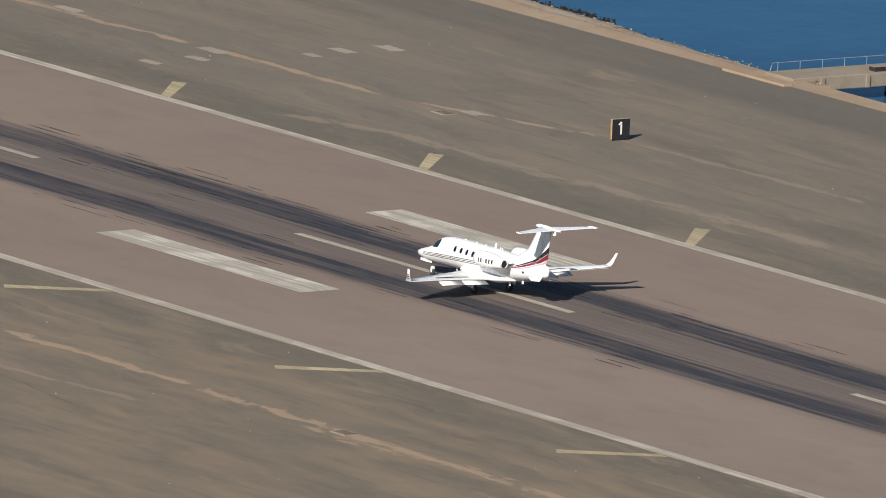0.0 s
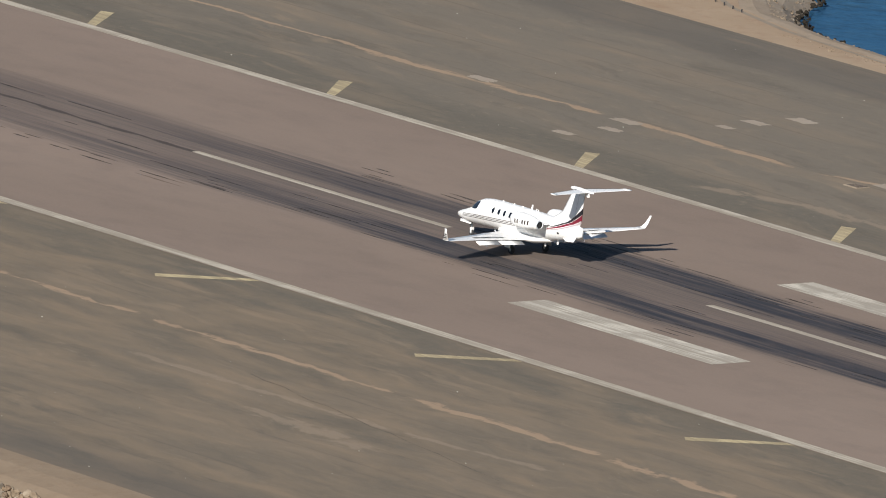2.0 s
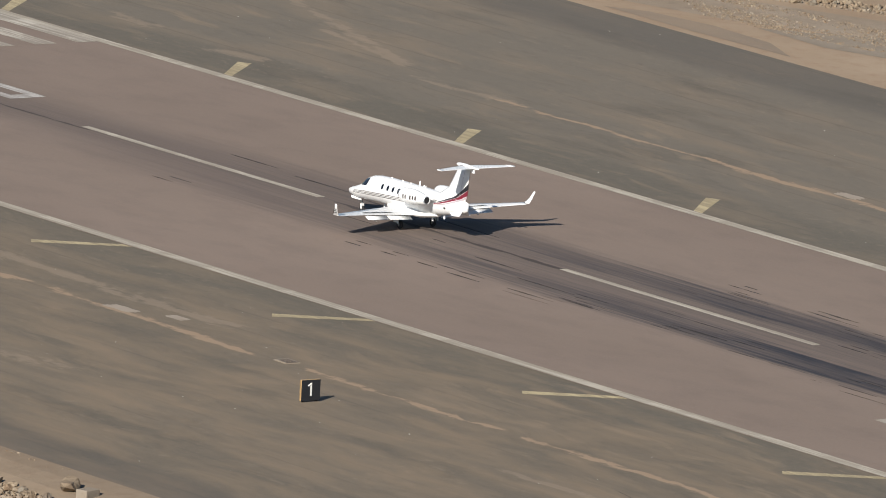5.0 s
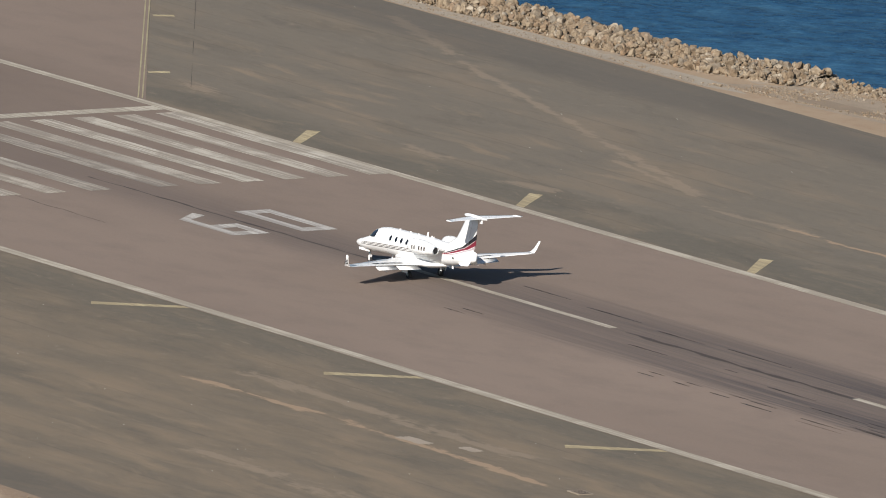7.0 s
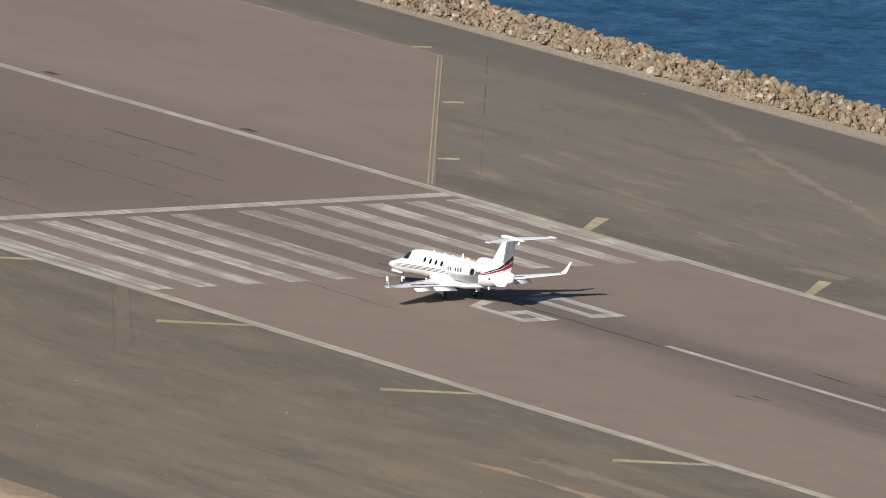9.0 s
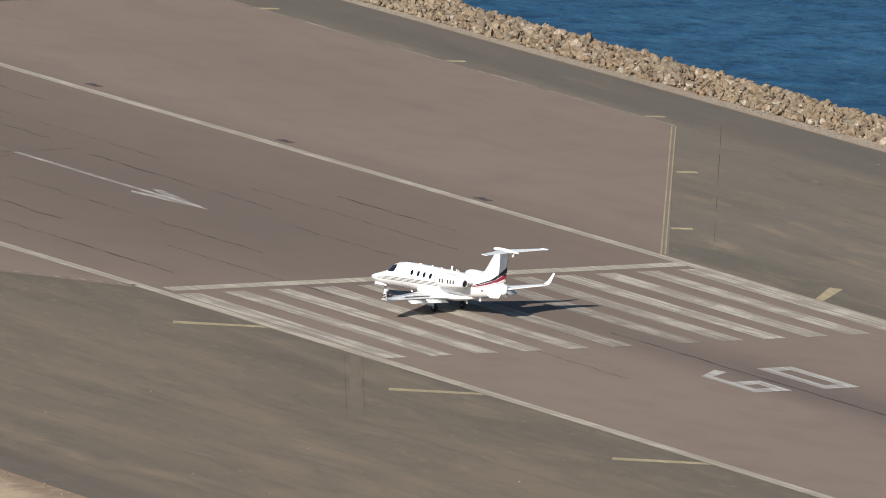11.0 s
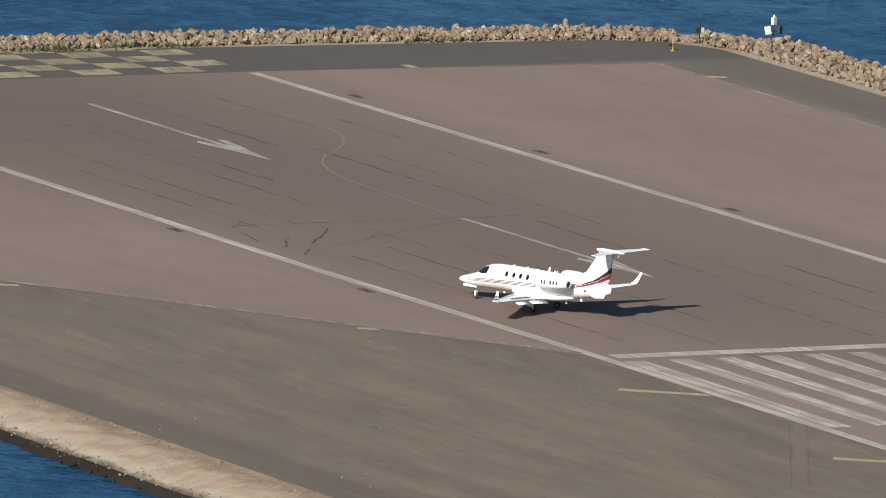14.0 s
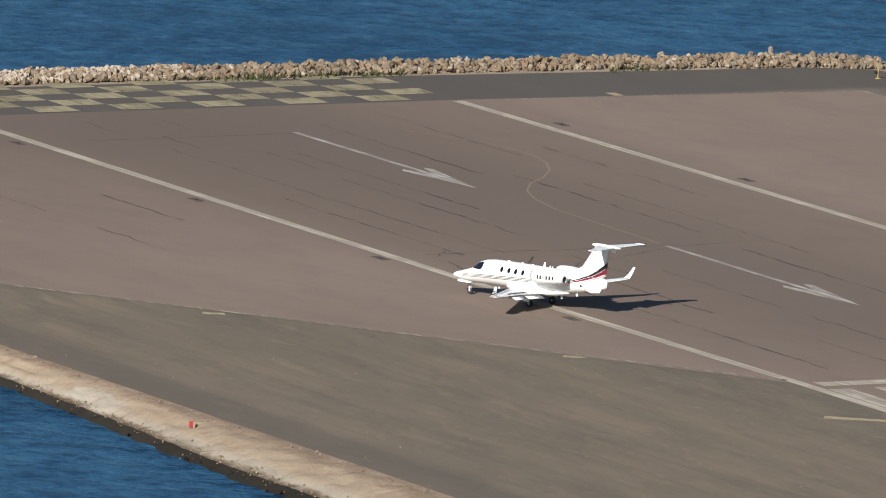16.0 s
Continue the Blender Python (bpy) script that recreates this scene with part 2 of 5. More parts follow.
def make_stone():
    k = Nodes("quarry_stone")
    info = k.n.new("ShaderNodeObjectInfo").outputs["Random"]
    isle = k.n.new("ShaderNodeNewGeometry").outputs["Random Per Island"]
    r = k.math("FRACT", k.math("ADD", info, isle))
    r2 = k.math("FRACT", k.math("MULTIPLY", r, 7.31))
    r3 = k.math("FRACT", k.math("MULTIPLY", r, 23.7))
    grain = k.noise(2.5, detail=5, rough=0.7)
    a = k.mix(k.ramp(r, 0, 1), (0.225, 0.166, 0.109), (0.305, 0.248, 0.178))
    a = k.mix(k.ramp(r2, 0.70, 1.0, 0, 0.8), a, (0.165, 0.150, 0.127))
    a = k.mix(k.ramp(r2, 0.13, 0.03, 0, 0.8), a, (0.43, 0.38, 0.305))
    a = k.mix(k.ramp(r3, 0.86, 0.95, 0, 0.6), a, (0.255, 0.162, 0.095))
    a = k.mix(k.ramp(grain, 0.42, 0.62, 0, 0.72), a, (0.125, 0.089, 0.059))
    k.bump(grain, 0.9, 0.12)
    return k.done(a, 0.9, 0, 0.2)


def make_earth(name, a, b, c):
    k = Nodes(name)
    big, mid, fine = k.noise(0.09, (0.5, 1, 1), 5, 0.65), k.noise(0.7, detail=5, rough=0.7), k.noise(5.0, detail=4, rough=0.75)
    base = k.mix(k.ramp(big, 0.35, 0.65), a, b)
    base = k.mix(k.ramp(mid, 0.5, 0.72, 0, 0.6), base, c)
    base = k.mix(k.ramp(fine, 0.55, 0.75, 0, 0.45), base, tuple(v * 1.35 for v in a))
    k.bump(k.math("ADD", mid, k.math("MULTIPLY", fine, 0.5)), 0.7, 0.08)
    return k.done(base, 0.95, 0, 0.15)


def make_bank_earth():
    """Reddish silt on top of the bank, bright eroded earth below it, whitish lime rubble at the foot."""
    k = Nodes("eroded_bank")
    x, _, z = k.xyz()
    big, mid, fine = k.noise(0.22, (0.6, 1, 1), 5, 0.65), k.noise(1.1, (1, 0.5, 0.5), 6, 0.72), k.noise(5.0, detail=4, rough=0.75)
    gully = k.noise(1.0, (1.0, 0.12, 0.2), 5, 0.7, shift=12)
    level = k.math("ADD", z, k.math("MULTIPLY", k.math("SUBTRACT", k.math("ADD", k.math("MULTIPLY", mid, 0.5), k.math("MULTIPLY", big, 0.5)), 0.5), 0.8))
    base = k.mix(k.ramp(level, -0.02, -0.16), (0.245, 0.180, 0.128), (0.335, 0.262, 0.187))
    base = k.mix(k.ramp(level, -0.50, -0.82), base, (0.34, 0.297, 0.236))
    base = k.mix(k.ramp(level, -0.93, -1.12), base, (0.115, 0.085, 0.055))
    # a broken slab of grey concrete lying in the face
    slab = k.math("MULTIPLY", k.band(k.math("ADD", x, k.math("MULTIPLY", mid, 3.0)), -8.0, 5.6), k.math("MULTIPLY", k.ramp(level, -0.25, -0.34), k.ramp(level, -0.92, -0.85)))
    base = k.mix(k.ramp(slab, 0.05, 0.35, 0, 0.75), base, (0.40, 0.362, 0.30))
    # gullies and hollows darkened in the colour, as crevice shade
    base = k.mix(k.math("MULTIPLY", k.ramp(gully, 0.48, 0.36, 0, 0.3), k.ramp(slab, 0.0, 0.3, 1.0, 0.2)), base, (0.215, 0.150, 0.098))
    base = k.mix(k.ramp(mid, 0.46, 0.3, 0, 0.4), base, (0.19, 0.132, 0.088))
    base = k.mix(k.ramp(fine, 0.55, 0.72, 0, 0.45), base, (0.45, 0.39, 0.31))
    base = k.mix(k.ramp(fine, 0.42, 0.28, 0, 0.4), base, (0.15, 0.105, 0.070))
    k.bump(k.math("ADD", gully, k.math("ADD", mid, k.math("MULTIPLY", fine, 0.6))), 0.8, 0.15)
    return k.done(base, 0.95, 0, 0.15)


def make_paint(name, colour, dirt, wear=0.35, rubbed=False, streak=1.0):
    k = Nodes(name)
    lines = k.noise(2.3, (0.03, 1, 1), 5, 0.72)
    spots = k.noise(0.9, (0.35, 1, 1), 5, 0.7)
    coats = k.noise(0.28, (0.8, 1, 1), 2, 0.5, shift=4)
    grain = k.noise(7.0, detail=3)
    base = k.mix(k.ramp(lines, 0.38, 0.64, 0, streak), colour, dirt)
    own = k.n.new("ShaderNodeObjectInfo").outputs["Random"]
    base = k.mix(k.math("MULTIPLY", own, 0.45), base, dirt)
    base = k.mix(k.ramp(coats, 0.46, 0.50, 0, 0.35), base, tuple(v * 0.85 for v in dirt))
    base = k.mix(k.ramp(grain, 0.35, 0.7, 0, 0.25), base, tuple(v * 0.7 for v in dirt))
    if rubbed:
        x, y, _ = k.xyz()
        film = k.math("MULTIPLY", k.band(y, 1.0, 8.5), k.ramp(k.noise(0.9, (0.03, 1, 1), 4, 0.7), 0.3, 0.65, 0.15, 0.6))
        base = k.mix(film, base, (0.125, 0.108, 0.10))
    worn = k.math("ADD", k.math("ADD", k.ramp(lines, 0.46, 0.58, 0, streak), k.math("MULTIPLY", k.ramp(spots, 0.5, 0.64), 0.7)), k.ramp(coats, 0.45, 0.52, 0.0, 0.35), clamp=True)
    k.worn(k.math("SUBTRACT", 1.0, k.math("MULTIPLY", worn, wear)))
    return k.done(base, 0.85, 0, 0.2)


RUNWAY = make_runway_asphalt()
SHOULDER = make_shoulder_asphalt()
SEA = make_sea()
STONE = make_stone()
SAND = make_earth("sandy_earth", (0.29, 0.212, 0.142), (0.35, 0.268, 0.188), (0.26, 0.165, 0.108))
GRAVEL = make_earth("pale_gravel", (0.30, 0.258, 0.205), (0.36, 0.315, 0.255), (0.24, 0.185, 0.135))
PALE_STONE = make_earth("pale_limestone", (0.36, 0.30, 0.235), (0.43, 0.37, 0.30), (0.29, 0.225, 0.165))
APRON = make_earth("apron_earth", (0.225, 0.170, 0.118), (0.255, 0.198, 0.140), (0.19, 0.135, 0.092))
SCREE = make_earth("stone_rubble", (0.26, 0.205, 0.15), (0.34, 0.28, 0.215), (0.19, 0.15, 0.11))
BANK = make_bank_earth()
CONCRETE = make_earth("weathered_concrete", (0.225, 0.185, 0.142), (0.28, 0.236, 0.184), (0.19, 0.145, 0.10))
WET = make_earth("wet_dark_rock", (0.017, 0.0145, 0.0115), (0.029, 0.0245, 0.019), (0.012, 0.0115, 0.009))
PATCH = make_earth("repair_patch", (0.29, 0.245, 0.195), (0.34, 0.29, 0.235), (0.24, 0.19, 0.14))
SHOULDER_PATCH = make_earth("trench_fill", (0.150, 0.126, 0.096), (0.180, 0.146, 0.109), (0.12, 0.101, 0.079))
RUSTY = make_earth("silt_patch", (0.255, 0.198, 0.143), (0.215, 0.172, 0.130), (0.28, 0.205, 0.145))
WHITE_LINE = make_paint("white_line_paint", (0.53, 0.485, 0.40), (0.39, 0.345, 0.275), 0.18)
TOUCH_WHITE = make_paint("touchdown_paint", (0.60, 0.565, 0.485), (0.44, 0.395, 0.325), 0.28, streak=0.85)
WHITE_STRIPE = make_paint("worn_stripe_paint", (0.53, 0.495, 0.42), (0.38, 0.33, 0.27), 0.28, rubbed=True)
WHITE_FRESH = make_paint("white_marking_paint", (0.56, 0.54, 0.50), (0.42, 0.39, 0.355), 0.25)
ARROW_WHITE = make_paint("faded_arrow_paint", (0.47, 0.44, 0.40), (0.36, 0.33, 0.295), 0.35)
YELLOW_LINE = make_paint("yellow_marking_paint", (0.50, 0.415, 0.245), (0.42, 0.35, 0.225), 0.25)
FADED_YELLOW = make_paint("faded_yellow_paint", (0.36, 0.315, 0.20), (0.27, 0.235, 0.155), 0.45, streak=0.2)
PAD_YELLOW = make_paint("pad_line_paint", (0.37, 0.325, 0.205), (0.33, 0.285, 0.18), 0.1, streak=0.2)
PALE_LINE = make_paint("pale_pad_paint", (0.36, 0.305, 0.245), (0.28, 0.235, 0.19), 0.4)
CRACK = plain("crack_sealant", (0.068, 0.056, 0.050), 0.9, spec=0.2)
PLINTH = make_earth("old_plinth_asphalt", (0.105, 0.086, 0.074), (0.085, 0.07, 0.062), (0.13, 0.105, 0.088))
TAXI_LINE = plain("faded_taxi_paint", (0.225, 0.180, 0.132), 0.9, spec=0.2)
RUBBER_MARK = make_paint("tyre_rubber_mark", (0.035, 0.033, 0.036), (0.06, 0.054, 0.05), 0.7)
AIR_WHITE = plain("aircraft_white_paint", (0.76, 0.76, 0.75), 0.28, spec=0.4, vary=0.02, scale=0.8)
AIR_GREY = plain("aircraft_grey_metal", (0.50, 0.54, 0.58), 0.38, 0.45, vary=0.08)
AIR_PALE = plain("aircraft_pale_grey_paint", (0.56, 0.58, 0.60), 0.4, vary=0.06)
AIR_BLACK = plain("aircraft_black_paint", (0.012, 0.012, 0.016), 0.3, vary=0.1)
AIR_RED = plain("aircraft_red_paint", (0.17, 0.010, 0.026), 0.3, vary=0.08)
AIR_SILVER = plain("aircraft_silver_paint", (0.40, 0.36, 0.37), 0.35, vary=0.06)
AIR_STRIPE = plain("aircraft_stripe_paint", (0.045, 0.032, 0.03), 0.35, vary=0.1)
GLASS = plain("dark_cabin_glass", (0.01, 0.012, 0.018), 0.06, spec=0.6, vary=0.2)
DARK = plain("dark_duct", (0.012, 0.012, 0.013), 0.7, vary=0.3)
TYRE = plain("tyre_rubber", (0.040, 0.040, 0.042), 0.85, spec=0.2, vary=0.2)
STEEL = plain("polished_steel", (0.30, 0.33, 0.34), 0.4, 0.8, vary=0.1)
SIGN_BLACK = plain("sign_black_face", (0.014, 0.015, 0.018), 0.5, vary=0.2)
SIGN_WHITE = plain("sign_white_figure", (0.72, 0.72, 0.68), 0.5, vary=0.05)
SIGN_EDGE = plain("sign_yellow_casing", (0.40, 0.26, 0.12), 0.6, vary=0.15)
RAIL = plain("galvanised_rail", (0.45, 0.45, 0.44), 0.5, 0.5, vary=0.15)
POST_YELLOW = plain("yellow_post_paint", (0.45, 0.31, 0.09), 0.55, vary=0.12)
POST_BLACK = plain("black_post_paint", (0.02, 0.02, 0.022), 0.6, vary=0.2)
BOX_WHITE = plain("pale_box_paint", (0.55, 0.53, 0.44), 0.6, vary=0.15)
RED_PAINT = plain("red_marker_paint", (0.34, 0.025, 0.03), 0.6, vary=0.15)
WEED = plain("dry_weed", (0.055, 0.065, 0.028), 0.9, spec=0.1, vary=0.4)


# ---- helpers for things ----
def mesh_of(name, verts, faces, material, smooth=False):
    me = bpy.data.meshes.new(name)
    me.from_pydata([tuple(v) for v in verts], [], faces)
    me.materials.append(material)
    if smooth:
        me.polygons.foreach_set("use_smooth", [True] * len(me.polygons))
    me.update()
    return me


def part(name, bm, material, parent=None, label="", smooth=False):
    me = bpy.data.meshes.new(name)
    bmesh.ops.recalc_face_normals(bm, faces=bm.faces)
    bm.to_mesh(me)
    bm.free()
    me.materials.append(material)
    if smooth:
        me.polygons.foreach_set("use_smooth", [True] * len(me.polygons))
    ob = new(name, me)
    ob.parent = parent
    return tagged(ob, label)


def box(bm, lo, hi, bevel=0.0):
    """An axis-aligned box, its edges bevelled."""
    made = bmesh.ops.create_cube(bm, size=1)["verts"]
    size, mid = [b - a for a, b in zip(lo, hi)], [(a + b) / 2 for a, b in zip(lo, hi)]
    for v in made:
        v.co = Vector((v.co.x * size[0] + mid[0], v.co.y * size[1] + mid[1], v.co.z * size[2] + mid[2]))
    if bevel:
        edges = list({e for v in made for e in v.link_edges})
        bmesh.ops.bevel(bm, geom=edges, offset=bevel, segments=2, affect="EDGES", profile=0.5)
    return bm


def rod(bm, a, b, r, r2=None, n=10):
    """A round bar from a to b."""
    a, b = Vector(a), Vector(b)
    m = Matrix.Translation((a + b) / 2) @ (b - a).to_track_quat("Z", "Y").to_matrix().to_4x4()
    bmesh.ops.create_cone(bm, cap_ends=True, segments=n, radius1=r, radius2=r if r2 is None else r2, depth=(b - a).length, matrix=m)
    return bm


def flat(name, outline, z, material, label, category, group="", thick=0.0):
    """A flat piece of ground or paint with the outline given, seen from above."""
    verts = [(x, y, z) for x, y in outline]
    if sum(a[0] * b[1] - b[0] * a[1] for a, b in zip(verts, verts[1:] + verts[:1])) < 0:
        verts.reverse()
    ob = new(name, mesh_of(name, verts, [tuple(range(len(verts)))], material))
    return tagged(ob, label, category, group, "structure")


def ribbon(name, points, width, z, material, label, category, group="", ragged=0.0):
    """A painted line or crack along points."""
    verts, faces = [], []
    for i, p in enumerate(points):
        a, b = Vector(points[max(0, i - 1)]), Vector(points[min(len(points) - 1, i + 1)])
        d = (b - a).normalized()
        w = width / 2 * (1 + ragged * random.uniform(-1, 1))
        q = Vector(p)
        verts += [(q.x - d.y * w, q.y + d.x * w, z), (q.x + d.y * w, q.y - d.x * w, z)]
        if i:
            faces.append((2 * i - 2, 2 * i - 1, 2 * i + 1, 2 * i))
    ob = new(name, mesh_of(name, verts, faces, material))
    return tagged(ob, label, category, group, "structure")


def letters(text, size, material, name, parent, m):
    """Built-in font as a thin mesh."""
    cu = bpy.data.curves.new(name, "FONT")
    cu.body, cu.size, cu.align_x, cu.align_y, cu.extrude, cu.offset = text, size, "CENTER", "CENTER", 0.006, 0.003
    ob = bpy.data.objects.new(name, cu)
    scene.collection.objects.link(ob)
    me = bpy.data.meshes.new_from_object(ob.evaluated_get(bpy.context.evaluated_depsgraph_get()))
    bpy.data.objects.remove(ob)
    me.materials.clear()
    me.materials.append(material)
    made = new(name, me)
    made.parent, made.matrix_basis = parent, m
    return made


# ---- sea, land and pavements ----
SEA_Z = -1.62
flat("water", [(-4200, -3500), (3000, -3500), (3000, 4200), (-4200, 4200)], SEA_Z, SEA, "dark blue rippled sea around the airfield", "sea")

LAND = [(-146, -71), (470, -71), (470, 65), (-135, 65), (-139.5, 63), (-141.8, 58), (-143, 40), (-144.5, 20)]


def make_ground():
    top = [(x, y, 0) for x, y in LAND]
    low = [(x, y, -3) for x, y in LAND]
    n = len(LAND)
    faces = [tuple(range(n))] + [(i, i + n, (i + 1) % n + n, (i + 1) % n) for i in range(n)]
    ob = new("ground", mesh_of("ground", top + low, faces, SHOULDER))
    tagged(ob, "grey-brown weathered asphalt shoulders streaked with silt", "ground", "", "structure")


make_ground()
flat("runway", [(-131.6, -22.9), (470, -22.9), (470, 22.3), (-131.6, 22.3)], 0.012, RUNWAY, "pinkish brown asphalt runway with dark tyre marks", "runway")
flat("pavement_north_turn_pad", [(-3.5, 22.3), (-59.3, 56.3), (-129.2, 56.0), (-131.6, 22.3)], 0.012, RUNWAY, "pinkish brown asphalt turning pad beside the runway", "pavement")
flat("pavement_south_turn_pad", [(-1.0, -22.9), (-131.6, -22.9), (-132.5, -58.0), (-55.5, -58.0)], 0.012, RUNWAY, "pinkish brown asphalt turning pad beside the runway", "pavement")

# sandy ground outside the northern edge
flat("ground_sand", [(-135, 65), (470, 65), (470, 67), (143, 67.2), (107, 68.1), (93.5, 69.4), (84, 71.6), (77, 76), (70, 84), (64, 100), (60, 125), (20, 125),
                     (26, 84), (16, 79), (2, 75), (-8, 70), (-20, 68.5), (-135, 68.5)], -0.004, SAND, "pale sandy earth verge beside the asphalt", "ground")


# ---- painted markings ----
Z1 = 0.024
ribbon("edge_line", [(-131.0, 20.9), (-100, 21.15), (0, 21.7), (470, 21.85)], 0.95, Z1, WHITE_LINE, "worn white runway edge line", "runway line", "runway edge lines")
ribbon("edge_line", [(-131.5, -22.6), (-40, -22.9), (0, -22.3), (470, -22.3)], 1.0, Z1, WHITE_LINE, "worn white runway edge line", "runway line", "runway edge lines")
ribbon("threshold_bar", [(0.1, -21.2), (0.1, 21.2)], 1.7, Z1, WHITE_LINE, "worn white threshold bar across the runway", "runway line")
for i in range(12):
    y = -20.78 + 3.67 * i if i < 6 else 3.03 + 3.49 * (i - 6)
    w = 0.88
    flat("threshold_stripe", [(2.3, y - w), (31.6, y - w), (31.6, y + w), (2.3, y + w)], Z1 + 0.004, WHITE_STRIPE,
         "worn white threshold stripe with scraped paint", "runway stripe", "threshold stripes")

# the figures 0 and 9, read from the west

def make_digit(name, quads, label):
    verts, faces = [], []
    for q in quads:
        faces.append(tuple(range(len(verts), len(verts) + len(q))))
        verts += [(x, y, Z1) for x, y in q]
    ob = new(name, mesh_of(name, verts, faces, WHITE_FRESH))
    tagged(ob, label, "runway number", "runway number figures", "structure")


def ring(x0, x1, y0, y1, tx, ty, lean=0.0):
    """Four bars round a rectangle, as a painted figure is made."""
    return [[(x0, y0), (x1, y0), (x1, y0 + ty), (x0, y0 + ty)], [(x0, y1 - ty), (x1, y1 - ty), (x1, y1), (x0, y1)],
            [(x0, y0 + ty), (x0 + tx, y0 + ty), (x0 + tx, y1 - ty), (x0, y1 - ty)], [(x1 - tx, y0 + ty), (x1, y0 + ty), (x1, y1 - ty), (x1 - tx, y1 - ty)]]


make_digit("figure_zero", ring(42.7, 51.8, 1.7, 4.6, 1.4, 0.88), "white painted figure 0 on the runway")
make_digit("figure_nine", ring(47.4, 51.8, -3.9, -0.9, 1.4, 0.88) + [[(44.6, -3.9), (47.4, -3.9), (47.4, -3.12), (44.9, -3.12)], [(44.6, -3.9), (44.9, -3.12), (43.6, -1.2), (42.4, -1.5)]],
           "white painted figure 9 on the runway")

for y0, y1 in ((-11.75, -8.75), (9.1, 12.0)):
    flat("touchdown_block", [(179.4, y0), (202.5, y0), (202.5, y1), (179.4, y1)], Z1, TOUCH_WHITE, "broad worn white touchdown marking block", "runway stripe", "touchdown blocks")
for i in range(8):
    x1 = 94.1 + 60.35 * (i - 0)
    if x1 < 470:
        ribbon("centre_line_dash", [(x1 - 30.4, 0.45), (x1, 0.45)], 0.62, Z1, WHITE_LINE, "white runway centre line dash", "runway line", "centre line dashes")
for i in range(-1, 15):
    x = 47.0 + 29.93 * i
    flat("edge_chevron", [(x - 0.3, 22.3), (x + 0.75, 22.3), (x - 3.75, 26.75), (x - 4.7, 26.2)], 0.008, YELLOW_LINE, "faded yellow slanting bar on the shoulder", "shoulder bar", "shoulder bars north")
for i in range(0, 15):
    x = 17.0 + 30.07 * i
    flat("edge_tick", [(x + 0.4, -22.9), (x - 0.3, -22.5), (x - 4.3, -27.9), (x - 3.3, -28.5)], 0.008, YELLOW_LINE, "faded yellow slanting bar on the shoulder", "shoulder bar", "shoulder bars south")


def make_arrow(x, y):
    verts = [(x - 29.1, y - 0.24), (x - 7.4, y - 0.24), (x - 10.0, y - 0.92), (x - 9.2, y - 1.38), (x, y), (x - 9.5, y + 1.42), (x - 10.4, y + 1.0), (x - 7.4, y + 0.24), (x - 29.1, y + 0.24)]
    flat("pre_threshold_arrow", verts, Z1, ARROW_WHITE, "long white painted arrow pointing along the runway", "runway arrow", "runway arrows")


make_arrow(-31.5, 0.25)
make_arrow(-89.6, 0.05)

# double yellow lines round the turning pads
for off in (0.0, 1.0):
    ribbon("pad_line", [(-4.4 + off * 0.12, 22.2 + off * 0.28), (-58.9 + off * 0.12, 55.8 + off * 0.28)], 0.11, Z1, PAD_YELLOW, "faded yellow double line along the pad", "pad line", "turn pad lines")
ribbon("pad_line", [(-59.2, 56.2), (-129.0, 56.0)], 0.45, Z1, PALE_LINE, "faded yellow line along the pad edge", "pad line", "turn pad lines")
ribbon("pad_line", [(-129.2, 55.8), (-131.4, 22.5)], 0.22, Z1, PALE_LINE, "faded yellow line along the pad edge", "pad line", "turn pad lines")
ribbon("pad_line", [(-2.0, -22.6), (-14.9, -31.2), (-28.5, -40.2), (-55.5, -58.1)], 0.5, Z1, PALE_LINE, "faded pale line along the pad edge", "pad line", "turn pad lines")
for x, y, a in ((-38.9, 44.2, 65), (-15.0, 29.4, 65), (-93.3, 56.2, 70), (-64.0, 56.5, 70), (-122.0, 56.2, 70), (-131.0, 35.2, 180), (-14.9, -31.8, 245), (-38.8, -48.2, 245)):
    d = Vector((math.cos(radians(a)), math.sin(radians(a))))
    p = Vector((x, y))
    ribbon("pad_tick", [tuple(p), tuple(p + d * 1.6)], 0.85, 0.008, YELLOW_LINE, "short pale yellow tick outside the pad line", "pad tick", "turn pad ticks")

# yellow and black checkerboard at the western end
for r in range(5):
    for c in range(25):
        if (r + c) % 2 == 1:
            x1, y0 = -132.3 - 2.85 * r, 21.15 - 3.6 * c
            flat("chequer_square", [(x1, y0), (x1, y0 - 3.55), (x1 - 2.8, y0 - 3.55), (x1 - 2.8, y0)], 0.014, FADED_YELLOW, "faded yellow painted square of a chequered field", "painted square", "chequered field")

# curving taxi line
ribbon("taxi_line", [(-118, 9.0), (-110.9, 12.0), (-107.9, 12.7), (-104.0, 12.7), (-100.4, 11.9), (-96.7, 10.2), (-93.4, 7.8), (-91.0, 5.4), (-87.7, 3.3), (-84.0, 1.9), (-79.1, 0.9), (-73.4, 0.7), (-61.7, 0.3)],
       0.15, Z1, TAXI_LINE, "thin faded yellow curving taxi line", "taxi line")


